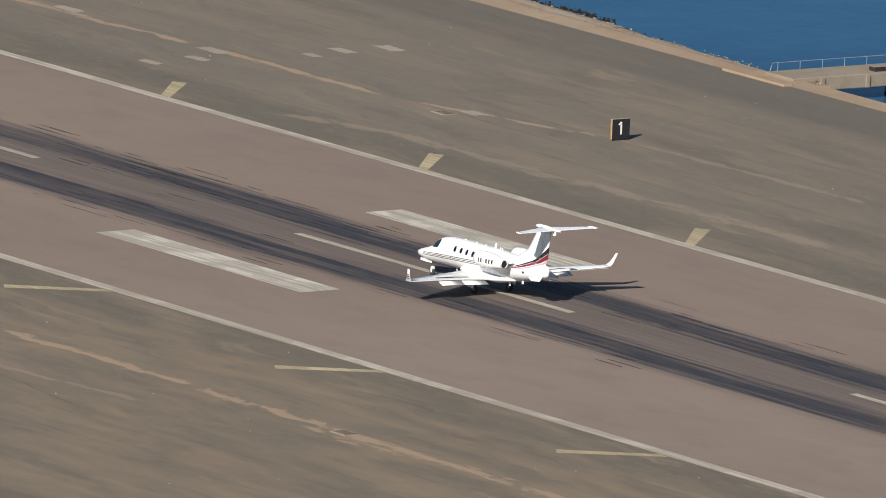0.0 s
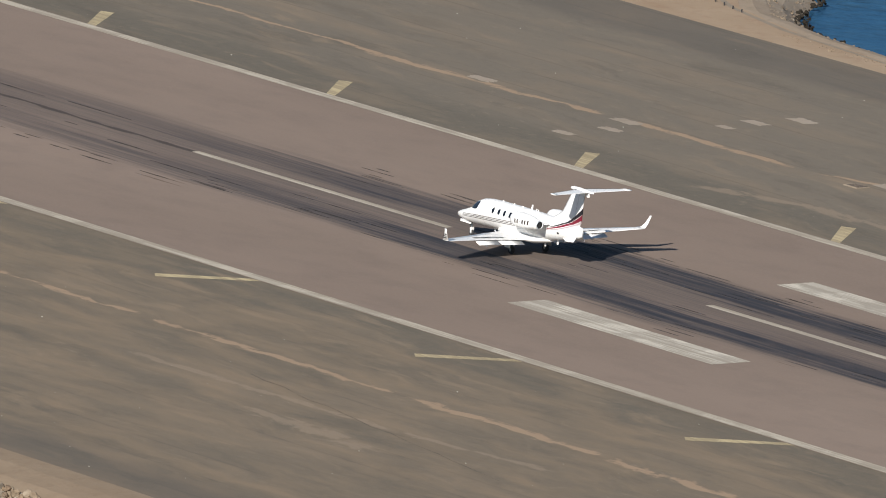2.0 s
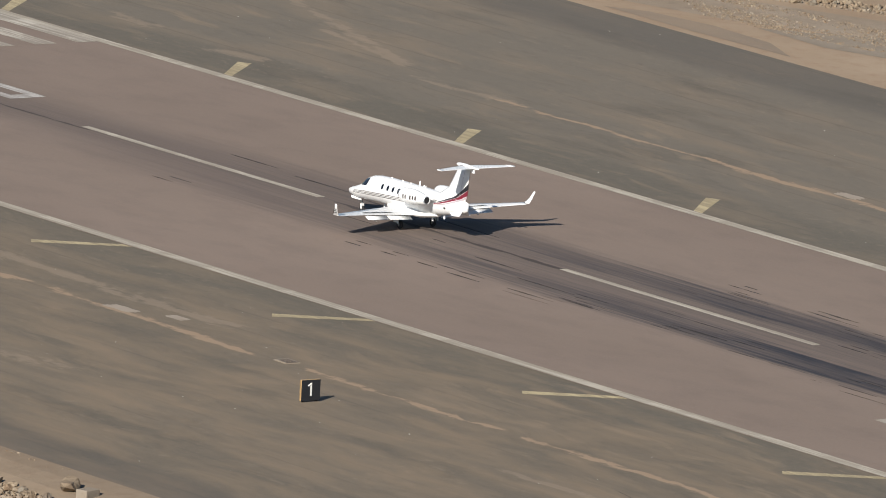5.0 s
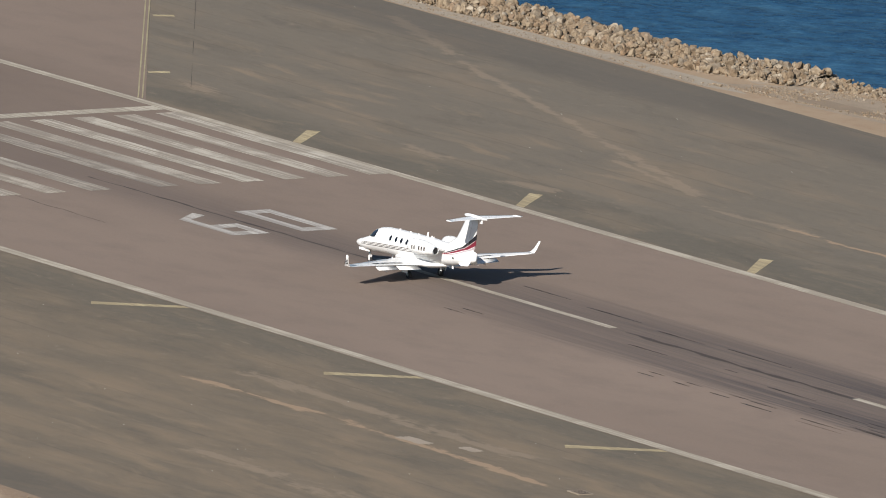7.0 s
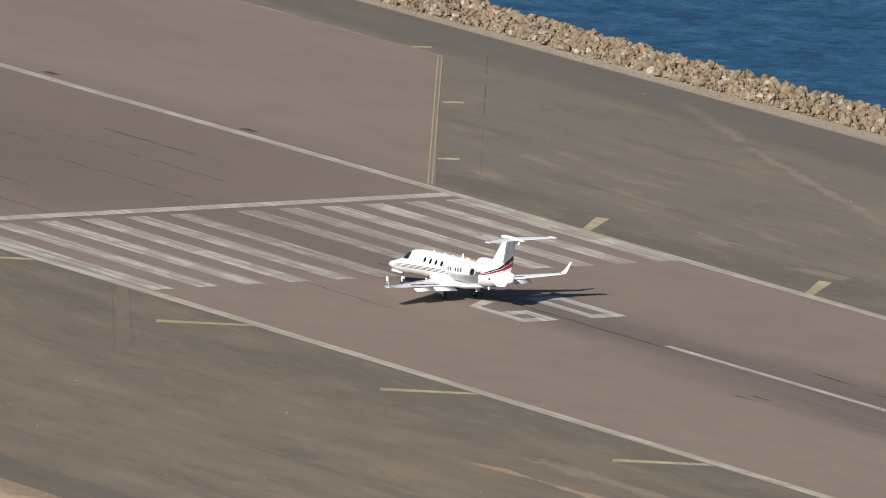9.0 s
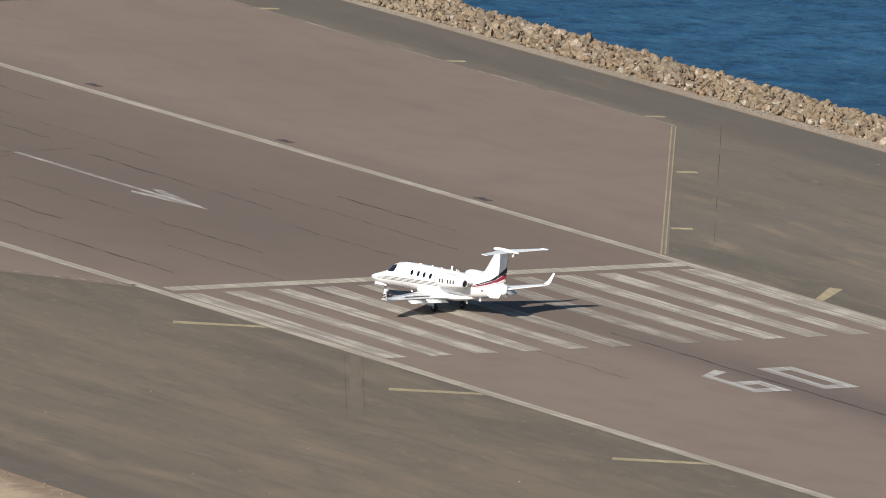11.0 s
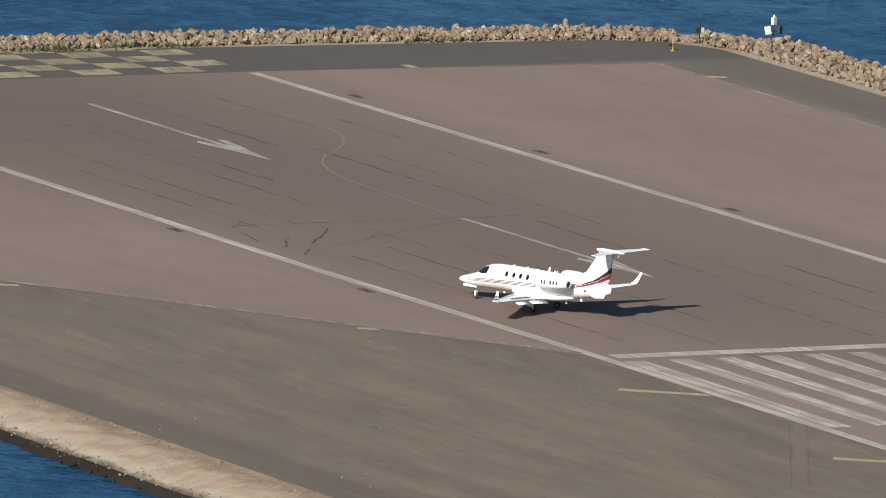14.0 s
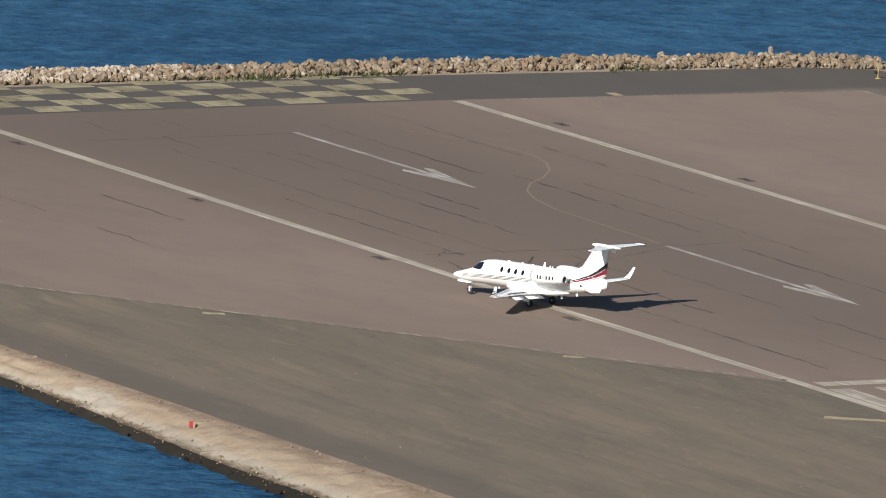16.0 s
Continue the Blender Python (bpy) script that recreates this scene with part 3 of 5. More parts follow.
# ---- shores ----
def make_stone_meshes():
    """A dozen angular quarry stones of about one metre."""
    rng, made = random.Random(5), []
    for _ in range(12):
        bm = bmesh.new()
        bmesh.ops.create_icosphere(bm, subdivisions=2, radius=0.62)
        for _ in range(13):
            n = Vector((rng.uniform(-1, 1), rng.uniform(-1, 1), rng.uniform(-1, 1))).normalized()
            d = rng.uniform(0.27, 0.5)
            for v in bm.verts:
                over = v.co.dot(n) - d
                if over > 0:
                    v.co -= n * over
        sx, sy, sz = rng.uniform(0.85, 1.3), rng.uniform(0.8, 1.15), rng.uniform(0.65, 0.95)
        for v in bm.verts:
            v.co = Vector((v.co.x * sx, v.co.y * sy, v.co.z * sz)) + Vector((rng.uniform(-1, 1), rng.uniform(-1, 1), rng.uniform(-1, 1))) * 0.045
        me = bpy.data.meshes.new("stone")
        bm.to_mesh(me)
        bm.free()
        me.materials.append(STONE)
        made.append(me)
    return made


STONES = make_stone_meshes()
STONE_DATA = []
for me in STONES:
    co = np.empty(len(me.vertices) * 3)
    me.vertices.foreach_get("co", co)
    STONE_DATA.append((co.reshape(-1, 3), np.array([tuple(p.vertices) for p in me.polygons])))


def turn_matrix(rng):
    return Euler((rng.uniform(0, 6.3), rng.uniform(0, 6.3), rng.uniform(0, 6.3))).to_matrix()


def along(points, s):
    """The place and the direction s metres along a line of points."""
    for a, b in zip(points, points[1:]):
        a, b = Vector(a), Vector(b)
        if s <= (b - a).length or (b - Vector(points[-1])).length < 1e-6:
            d = (b - a).normalized()
            return a + d * s, d
        s -= (b - a).length


def length_of(points):
    return sum((Vector(b) - Vector(a)).length for a, b in zip(points, points[1:]))


def bank(name, points, profile, material, label, category, step=1.5, rough=0.12, seed=1):
    """A bank lofted along its inner toe; profile: metres outward (to the left of the line) and height."""
    total, verts, faces, n = length_of(points), [], [], len(profile)
    rows = max(2, int(total / step) + 1)
    for i in range(rows):
        p, d = along(points, total * i / (rows - 1))
        for j, (w, z) in enumerate(profile):
            wob = 0 if j == 0 else rough * noise.noise(Vector((p.x * 0.35, p.y * 0.35, w * 0.8 + seed)))
            verts.append((p.x - d.y * (w + 2 * wob), p.y + d.x * (w + 2 * wob), z + wob))
    for i in range(rows - 1):
        for j in range(n - 1):
            k = i * n + j
            faces.append((k, k + 1, k + n + 1, k + n))
    ob = new(name, mesh_of(name, verts, faces, material))
    return tagged(ob, label, category)


def height_on(profile, w):
    for (a, za), (b, zb) in zip(profile, profile[1:]):
        if w <= b:
            return za + (zb - za) * (w - a) / (b - a)
    return profile[-1][1]


def lay_stones(parent, points, profile, spacing, size, choose, seed, lift=0.1):
    """Stones over a bank: up to 300 as parts in the stretch that choose() picks, the rest joined."""
    rng = random.Random(seed)
    total, reach = length_of(points), profile[-1][0]
    verts, faces, count, singles = [], [], 0, 0
    s = 0.0
    while s < total:
        p, d = along(points, s)
        w = max(0.0, profile[0][0]) + rng.uniform(0.1, 0.6) * spacing
        while w < reach:
            ws, ss = w + rng.uniform(-0.3, 0.3) * spacing, rng.uniform(-0.4, 0.4) * spacing
            x, y = p.x - d.y * ws + d.x * ss, p.y + d.x * ws + d.y * ss
            r = size * rng.choice((0.45, 0.5, 0.6, 0.7, 0.85, 1.0, 1.2, 1.75))
            z = height_on(profile, max(0, ws)) + lift * r + rng.uniform(-0.2, 0.32) * size
            pick, turn = rng.randrange(len(STONES)), turn_matrix(rng)
            if choose(x, y) and singles < 300:
                ob = new("stone", STONES[pick])
                ob.parent = parent
                ob.matrix_basis = Matrix.Translation((x, y, z)) @ turn.to_4x4() @ Matrix.Scale(r, 4)
                singles += 1
            else:
                co, fa = STONE_DATA[pick]
                verts.append(co @ np.array(turn).T * r + np.array((x, y, z)))
                faces.append(fa + count)
                count += len(co)
            w += spacing * rng.uniform(0.75, 1.1)
        s += spacing * rng.uniform(0.75, 1.05)
    if verts:
        me = bpy.data.meshes.new("stone_fill")
        me.from_pydata(np.concatenate(verts).tolist(), [], np.concatenate(faces).tolist())
        me.materials.append(STONE)
        ob = new("stone_fill", me)
        ob.parent = parent
        tagged(ob, kind="stuff")


ROCK_PROFILE = [(-1.5, -0.02), (0, -0.03), (1.0, 0.1), (2.6, 0.4), (4.0, 0.55), (5.0, 0.35), (9.0, -2.3)]
WEST_PROFILE = [(-1.8, -0.02), (0, -0.03), (1.0, 0.05), (2.2, 0.2), (3.2, 0.25), (4.2, 0.1), (8.0, -2.3)]
north_line = [(6, 71.5), (-3, 68.6), (-12, 67.6), (-45, 66.8), (-135, 66.1)]
north_bank = bank("rock_revetment", north_line[::1], [(-a, z) for a, z in ROCK_PROFILE], SCREE, "bank of tan quarry boulders along the sea", "rock bank")
lay_stones(north_bank, [(p[0], p[1]) for p in north_line[::-1]], ROCK_PROFILE[:5] + [(6.4, -0.6)], 0.37, 0.40, lambda x, y: -84 < x < -66, 11, lift=0.35)

west_line = [(-146.5, -78), (-146.6, -20), (-145.6, 5), (-145.0, 28), (-143.4, 47), (-141.6, 58.5), (-139.5, 63.6), (-134, 66.2)]
west_bank = bank("rock_revetment", west_line, WEST_PROFILE, SCREE, "bank of tan quarry boulders closing the runway end", "rock bank", seed=4)
lay_stones(west_bank, west_line, WEST_PROFILE[:5] + [(5.4, -0.4)], 0.37, 0.385, lambda x, y: 2 < y < 24, 12, lift=0.35)

LOW_PROFILE = [(0, 0.0), (0.9, 0.15), (2.0, 0.15), (5.0, -2.2)]
low_line = [(-5, 68.8), (4, 72.4), (14, 75.2), (28, 79.4), (44, 87), (54, 98), (58, 124)]
low_bank = bank("rock_ridge", low_line, LOW_PROFILE, SCREE, "low ridge of pale boulders behind the sand", "rock bank", seed=8)
lay_stones(low_bank, low_line, LOW_PROFILE, 0.40, 0.35, lambda x, y: x < 44, 13)

# sandy edge that drops to the water in the north-east
bank("sand_edge", [(470, 67), (143, 67.2), (107, 68.1), (93.5, 69.4), (84, 71.6), (77, 76), (70, 84), (64, 100), (60, 125)][::-1],
     [(0, -0.006), (0.6, -0.2), (1.3, -0.5), (2.1, -1.1), (3.0, -2.2)], BANK, "low crumbling earth edge above the water", "earth bank", seed=15, rough=0.25)
rubble_line = [(124, 67.4), (110, 68.0), (96, 69.0), (86, 71.0), (79, 75.2), (73, 81)]
rubble = bank("rubble_slope", [(p[0], p[1]) for p in rubble_line], [(-a, z) for a, z in [(-1.0, -0.05), (0.6, 0.03), (1.6, -0.15), (2.8, -0.6), (4.8, -2.1)]], SCREE, "grey-brown rubble slope by the small inlet", "rock bank", seed=21)
lay_stones(rubble, rubble_line[::-1], [(1.7, -0.25), (2.8, -0.7), (4.8, -2.1)], 0.5, 0.17, lambda x, y: True, 14)

flat("ground_gravel", [(-134, 65.2), (-60, 65.25), (3, 65.3), (8, 66.4), (3, 67.6), (-10, 67.2), (-134, 67.0)], 0.004, GRAVEL, "pale gravel verge at the foot of the boulders", "ground")
flat("ground_scree", [(3, 67.6), (14, 67.4), (24, 68.5), (36, 71.5), (47, 77), (44, 84), (30, 78.5), (16, 74.6), (6, 72.2)], 0.006, SCREE, "grey-brown rubble spread over sand", "ground")
flat("ground_silt", [(8, 69.2), (12, 68.5), (19, 69.0), (23, 70.2), (17, 70.9), (12, 70.4)], 0.012, RUSTY, "orange-brown silt pan on sand", "ground")
flat("ground_slab", [(40, 71.5), (49, 71.2), (58, 74), (60, 82), (52, 83), (46, 77)], 0.014, CONCRETE, "broken grey concrete slab on sand", "ground")
flat("ground_silt", [(28, 66.2), (40, 66.0), (52, 66.4), (46, 68.6), (38, 69.0), (31, 68.0)], 0.01, RUSTY, "reddish silt strip on sand", "ground")

# southern bank: earth and broken concrete down to a dark tidal band


def make_south_bank():
    profile = [(0.0, 0.0), (0.08, -0.01), (0.15, -0.03), (0.24, -0.07), (0.34, -0.15), (0.42, -0.28), (0.50, -0.42), (0.56, -0.52), (0.62, -0.62), (0.68, -0.78), (0.74, -0.95), (0.79, -1.04), (0.84, -1.12)]
    wet = [(0.84, -1.12), (0.87, -1.25), (0.93, -1.5), (1.0, -1.80), (1.12, -2.3)]
    for name, prof, mat, label in (("south_bank", profile, BANK, "tan eroded earth and concrete bank above the sea"), ("tidal_band", wet, WET, "dark wet tidal rock band at the waterline")):
        verts, faces, n, rows = [], [], len(prof), 1300
        for i in range(rows):
            x = 470 - 616 * i / (rows - 1)
            reach = 3.7 + 3.6 * min(1, max(0, (x + 24) / 45)) + 0.5 * noise.noise(Vector((x * 0.06, 3, 0)))
            for f, z in prof:
                wet_edge = 1.6 if name == "tidal_band" and f > 0.84 else 1.0
                wob = 0.0 if f == 0 else 0.16 * noise.noise(Vector((x * 0.35, f * 7, 2))) + 0.11 * noise.noise(Vector((x * 1.1, f * 15, 5))) + 0.07 * noise.noise(Vector((x * 2.6, f * 30, 8)))
                wob *= wet_edge
                verts.append((x, -71 - f * reach - wob, z + wob * 0.8 - 0.5 * min(1, max(0, (x - 166) / 6))))
        for i in range(rows - 1):
            for j in range(n - 1):
                k = i * n + j
                faces.append((k, k + n, k + n + 1, k + 1))
        me = mesh_of(name, verts, faces, mat)
        me.polygons.foreach_set("use_smooth", [True] * len(me.polygons))
        tagged(new(name, me), label, "shore bank")


make_south_bank()


def scatter(name, label, count, seed, place, size, material):
    """Many small stones joined into one sheet; place(rng) gives x, y, z."""
    r, verts, faces, total = random.Random(seed), [], [], 0
    for _ in range(count):
        co, fa = STONE_DATA[r.randrange(12)]
        verts.append(co @ np.array(turn_matrix(r)).T * (size[0] + (size[1] - size[0]) * r.random() ** 2.5) + np.array(place(r)))
        faces.append(fa + total)
        total += len(co)
    me = bpy.data.meshes.new(name)
    me.from_pydata(np.concatenate(verts).tolist(), [], np.concatenate(faces).tolist())
    me.materials.append(material)
    tagged(new(name, me), label, "rubble", "", "stuff")


def on_south_bank(r):
    x, f = r.uniform(-100, 180), r.choice((r.uniform(0.02, 0.3), r.uniform(0.25, 0.86), r.uniform(0.5, 0.86)))
    reach = 3.7 + 3.6 * min(1, max(0, (x + 24) / 45))
    return x, -71 - f * reach, -1.12 * max(0, (f - 0.15) / 0.69) ** 1.1 + 0.02


def at_bank_foot(r):
    x, f = r.uniform(-146, 172), r.gauss(0.80, 0.05)
    reach = 3.7 + 3.6 * min(1, max(0, (x + 24) / 45))
    return x, -71 - f * reach, -1.12 * min(1, max(0, (f - 0.15) / 0.69)) ** 1.1 - max(0, f - 0.84) * 4 + 0.03


scatter("foot_rubble", "pale stones and shells along the foot of the bank", 2600, 57, at_bank_foot, (0.04, 0.20), STONE)
scatter("bank_rubble", "small pale rubble crumbling down the earth bank", 3200, 51, on_south_bank, (0.03, 0.20), STONE)


def on_west_pile(r):
    y = min(22.0, -24 + 30 * r.random() ** 1.4)
    w = r.uniform(0.4, 4.6)
    return -146.0 - w, y, 0.15 + 0.12 * w - max(0, w - 3.2) * 0.3 + 0.35 * max(0, (-8 - y) / 14)


scatter("pale_boulders", "pale broken limestone heaped on the western bank", 1500, 63, on_west_pile, (0.14, 0.62), PALE_STONE)


def on_scree(r):
    while True:
        x = r.uniform(3, 52)
        y = 66.2 + (x - 3) * 0.15 + r.uniform(0, 8.0) * min(1, x / 12)
        if noise.noise(Vector((x * 0.16, y * 0.5, 4))) + r.uniform(-0.25, 0.25) > -0.05:
            return x, y, 0.02


scatter("scree", "grey and tan rubble strewn over the sandy corner", 7000, 52, on_scree, (0.03, 0.2), STONE)
scatter("edge_rubble", "small broken stones along the sandy edge", 420, 53, lambda r: (r.uniform(95, 150), r.gauss(67.4, 0.35), 0.0), (0.03, 0.16), STONE)
scatter("verge_rubble", "small stones along the foot of the boulders", 2400, 54, lambda r: (r.uniform(-134, 4), r.uniform(65.3, 66.6), 0.0), (0.04, 0.17), STONE)
south_rocks_line = [(300, -76.4), (178, -76.2)]
scatter("seaweed_rocks", "dark brown weed-covered stones by the inlet", 520, 61, lambda r: (r.uniform(107, 121), r.uniform(68.7, 70.6), r.uniform(-0.55, -0.12)), (0.08, 0.34), WET)
SOUTH_PROFILE = [(0, -0.65), (0.8, -1.05), (1.7, -1.9)]
bank("sand_apron", [(320, -71), (168, -71)], [(0, 0.012), (2, -0.03), (4, -0.25), (5.6, -0.66)], APRON, "smooth sandy apron above the boulders", "earth bank", seed=33, rough=0.04)
scatter("inlet_stones", "dark wet stones at the edge of the inlet", 420, 55, lambda r: (lambda p, d, w: (p.x - d.y * w, p.y + d.x * w, SEA_Z + r.uniform(-0.1, 0.5)))(*along(rubble_line[::-1], r.uniform(0, 57)), r.uniform(3.2, 4.8)), (0.12, 0.5), WET)
south_rocks = bank("boulder_row", south_rocks_line[::-1], [(-a, z) for a, z in SOUTH_PROFILE], SCREE, "row of pale broken boulders above the water", "rock bank", seed=30)
lay_stones(south_rocks, south_rocks_line, SOUTH_PROFILE, 0.36, 0.37, lambda x, y: 183 < x < 212, 16, lift=0.3)
scatter("foot_stones", "dark wet stones below the southern boulders", 900, 67, lambda r: (r.uniform(174, 300), r.uniform(-78.7, -77.2), SEA_Z + r.uniform(-0.1, 0.32)), (0.12, 0.4), WET)
scatter("corner_stones", "tan stones where the two boulder banks meet", 110, 71, lambda r: (r.uniform(0, 9), r.uniform(73.0, 76.3), r.uniform(-0.05, 0.45)), (0.25, 0.6), STONE)
wet_rocks_rng = random.Random(44)
wet_verts, wet_faces, wet_n = [], [], 0
for i in range(1100):
    x = wet_rocks_rng.uniform(-146, 300)
    reach = 3.7 + 3.6 * min(1, max(0, (x + 24) / 45)) if x < 176 else 7.3
    pick, turn, r = wet_rocks_rng.randrange(12), turn_matrix(wet_rocks_rng), wet_rocks_rng.uniform(0.12, 0.36)
    co, fa = STONE_DATA[pick]
    wet_verts.append(co @ np.array(turn).T * r + np.array((x, -71 - reach * wet_rocks_rng.uniform(0.80, 0.98), SEA_Z + wet_rocks_rng.uniform(-0.1, 0.22))))
    wet_faces.append(fa + wet_n)
    wet_n += len(co)
wet_mesh = bpy.data.meshes.new("tidal_stones")
wet_mesh.from_pydata(np.concatenate(wet_verts).tolist(), [], np.concatenate(wet_faces).tolist())
wet_mesh.materials.append(WET)
tagged(new("tidal_stones", wet_mesh), "dark wet stones along the waterline", "stones", "", "stuff")


# ---- things round the runway ----
def make_distance_sign(x, y):
    base = new("distance_sign")
    base.matrix_basis = Matrix.Translation((x, y, 0)) @ Matrix.Scale(0.93, 4)
    tagged(base, "black runway distance sign with white figure 1", "runway sign", "distance signs")
    part("casing", box(bmesh.new(), (-0.2, 0.0, 0.08), (0.0, 1.55, 1.55), 0.03), SIGN_EDGE, base, "tan yellow sign casing")
    part("face_panel", box(bmesh.new(), (0.0, 0.02, 0.09), (0.025, 1.54, 1.54), 0.01), SIGN_BLACK, base, "matt black sign face")
    part("seam", box(bmesh.new(), (-0.115, -0.012, 0.1), (-0.095, 0.0, 1.5)), AIR_STRIPE, base)
    letters("1", 1.32, SIGN_WHITE, "figure", base, Matrix.Translation((0.035, 0.78, 0.83)) @ pose(0, 0, 0, 90, 0, 90))
    flag = bmesh.new()
    rod(flag, (0.038, 0.80, 1.30), (0.038, 0.56, 1.13), 0.055, 0.045, 6)
    part("figure_flag", flag, SIGN_WHITE, base)
    for yy in (0.25, 1.3):
        part("foot", box(bmesh.new(), (-0.2, yy - 0.06, 0.0), (-0.04, yy + 0.06, 0.1), 0.01), POST_BLACK, base)


make_distance_sign(162.4, 40.55)
make_distance_sign(162.3, -44.15)


def make_pale_board(x, y):
    base = new("marker_board")
    base.location = (x, y, 0)
    tagged(base, "small sand-coloured marker board with a dark cap", "marker board")
    part("board", box(bmesh.new(), (-0.06, -0.32, 0.15), (0.06, 0.32, 1.08), 0.01), SAND, base)
    part("cap", box(bmesh.new(), (-0.14, -0.36, 1.08), (0.14, 0.36, 1.17), 0.01), RUSTY, base, "dark flat cap")
    part("post", rod(bmesh.new(), (0, 0, 0), (0, 0, 0.15), 0.05), POST_BLACK, base)


make_pale_board(74.9, 66.6)


def make_barrier():
    base = new("striped_barrier")
    base.matrix_basis = pose(73.7, 73.2, 0, 0, 0, math.degrees(math.atan2(1.75, 1.4))) @ Matrix.Scale(0.9, 4)
    tagged(base, "yellow and black striped road barrier on sand", "barrier")
    n, w = 17, 2.25 / 17
    for i in range(n):
        part("board", box(bmesh.new(), (i * w, -0.06, 0.12), ((i + 1) * w - 0.004, 0.06, 0.6), 0.006), POST_YELLOW if i % 2 == 0 else POST_BLACK, base, "yellow board" if i % 2 == 0 else "black board")
    for x in (0.35, 1.9):
        part("foot", box(bmesh.new(), (x - 0.07, -0.3, 0.0), (x + 0.07, 0.3, 0.12), 0.015), POST_BLACK, base)
    part("arm", rod(bmesh.new(), (0, 0, 0.42), (-0.62, 0, 0.42), 0.03), POST_BLACK, base)


make_barrier()
for i in range(8):
    p, d = along([(75.5, 74.0), (80, 71.6), (92, 69.2)], i * 1.55 + 0.4)
    bollard = new("bollard", None)
    bollard.location = (p.x, p.y, 0)
    tagged(bollard, "short black bollard on the sandy kerb", "bollard", "bollards by the inlet")
    part("post", rod(bmesh.new(), (0, 0, -0.05), (0, 0, 0.2), 0.05), POST_BLACK, bollard)
    part("cap", rod(bmesh.new(), (0, 0, 0.2), (0, 0, 0.24), 0.06, 0.04), POST_BLACK, bollard)
ribbon("kerb", [(75.2, 75.4), (80, 72.6), (84, 71.0), (93.5, 68.9), (107, 67.7), (142, 66.8)], 0.45, 0.008, CONCRETE, "broken pale kerb along the sandy edge", "kerb", ragged=0.5)


def make_jetty():
    base = new("jetty")
    tagged(base, "weathered concrete jetty with a thin steel railing", "jetty")
    part("deck", box(bmesh.new(), (143.9, 66.3, -0.75), (147.1, 122, 0.2), 0.06), CONCRETE, base, "sandy concrete deck")
    for i in range(14):
        y = 68.6 + 3.75 * i
        part("pier", box(bmesh.new(), (147.1, y, -0.74), (147.2, y + 0.35, 0.1), 0.03), CONCRETE, base)
        if i % 3 == 1:
            part("support", box(bmesh.new(), (144.4, y + 3.6, -3), (146.8, y + 4.6, -0.75), 0.08), CONCRETE, base)
    rail = new("railing")
    tagged(rail, "thin galvanised steel railing on the jetty edge", "railing")
    for i in range(24):
        y = 67.2 + 1.85 * i
        part("post", rod(bmesh.new(), (144.1, y, 0.18), (144.1, y, 0.78), 0.016, n=8), RAIL, rail)
    part("top_rail", rod(bmesh.new(), (144.1, 66.75, 0.78), (144.1, 110, 0.78), 0.016, n=8), RAIL, rail)
    part("bend", rod(bmesh.new(), (144.1, 66.75, 0.78), (144.1, 66.55, 0.2), 0.016, n=8), RAIL, rail)
    block = new("cable_box")
    tagged(block, "small grey cable box on the jetty deck", "box")
    part("body", box(bmesh.new(), (146.0, 73.4, 0.2), (146.7, 74.3, 0.5), 0.03), POST_BLACK, block)
    part("lid", box(bmesh.new(), (145.95, 73.35, 0.5), (146.75, 74.35, 0.55), 0.02), CONCRETE, block)
    part("body", box(bmesh.new(), (141.5, 64.45, -0.2), (148.6, 65.25, 0.16), 0.05), SAND, tagged(new("low_wall"), "low tan concrete wall at the jetty foot", "wall"))


make_jetty()


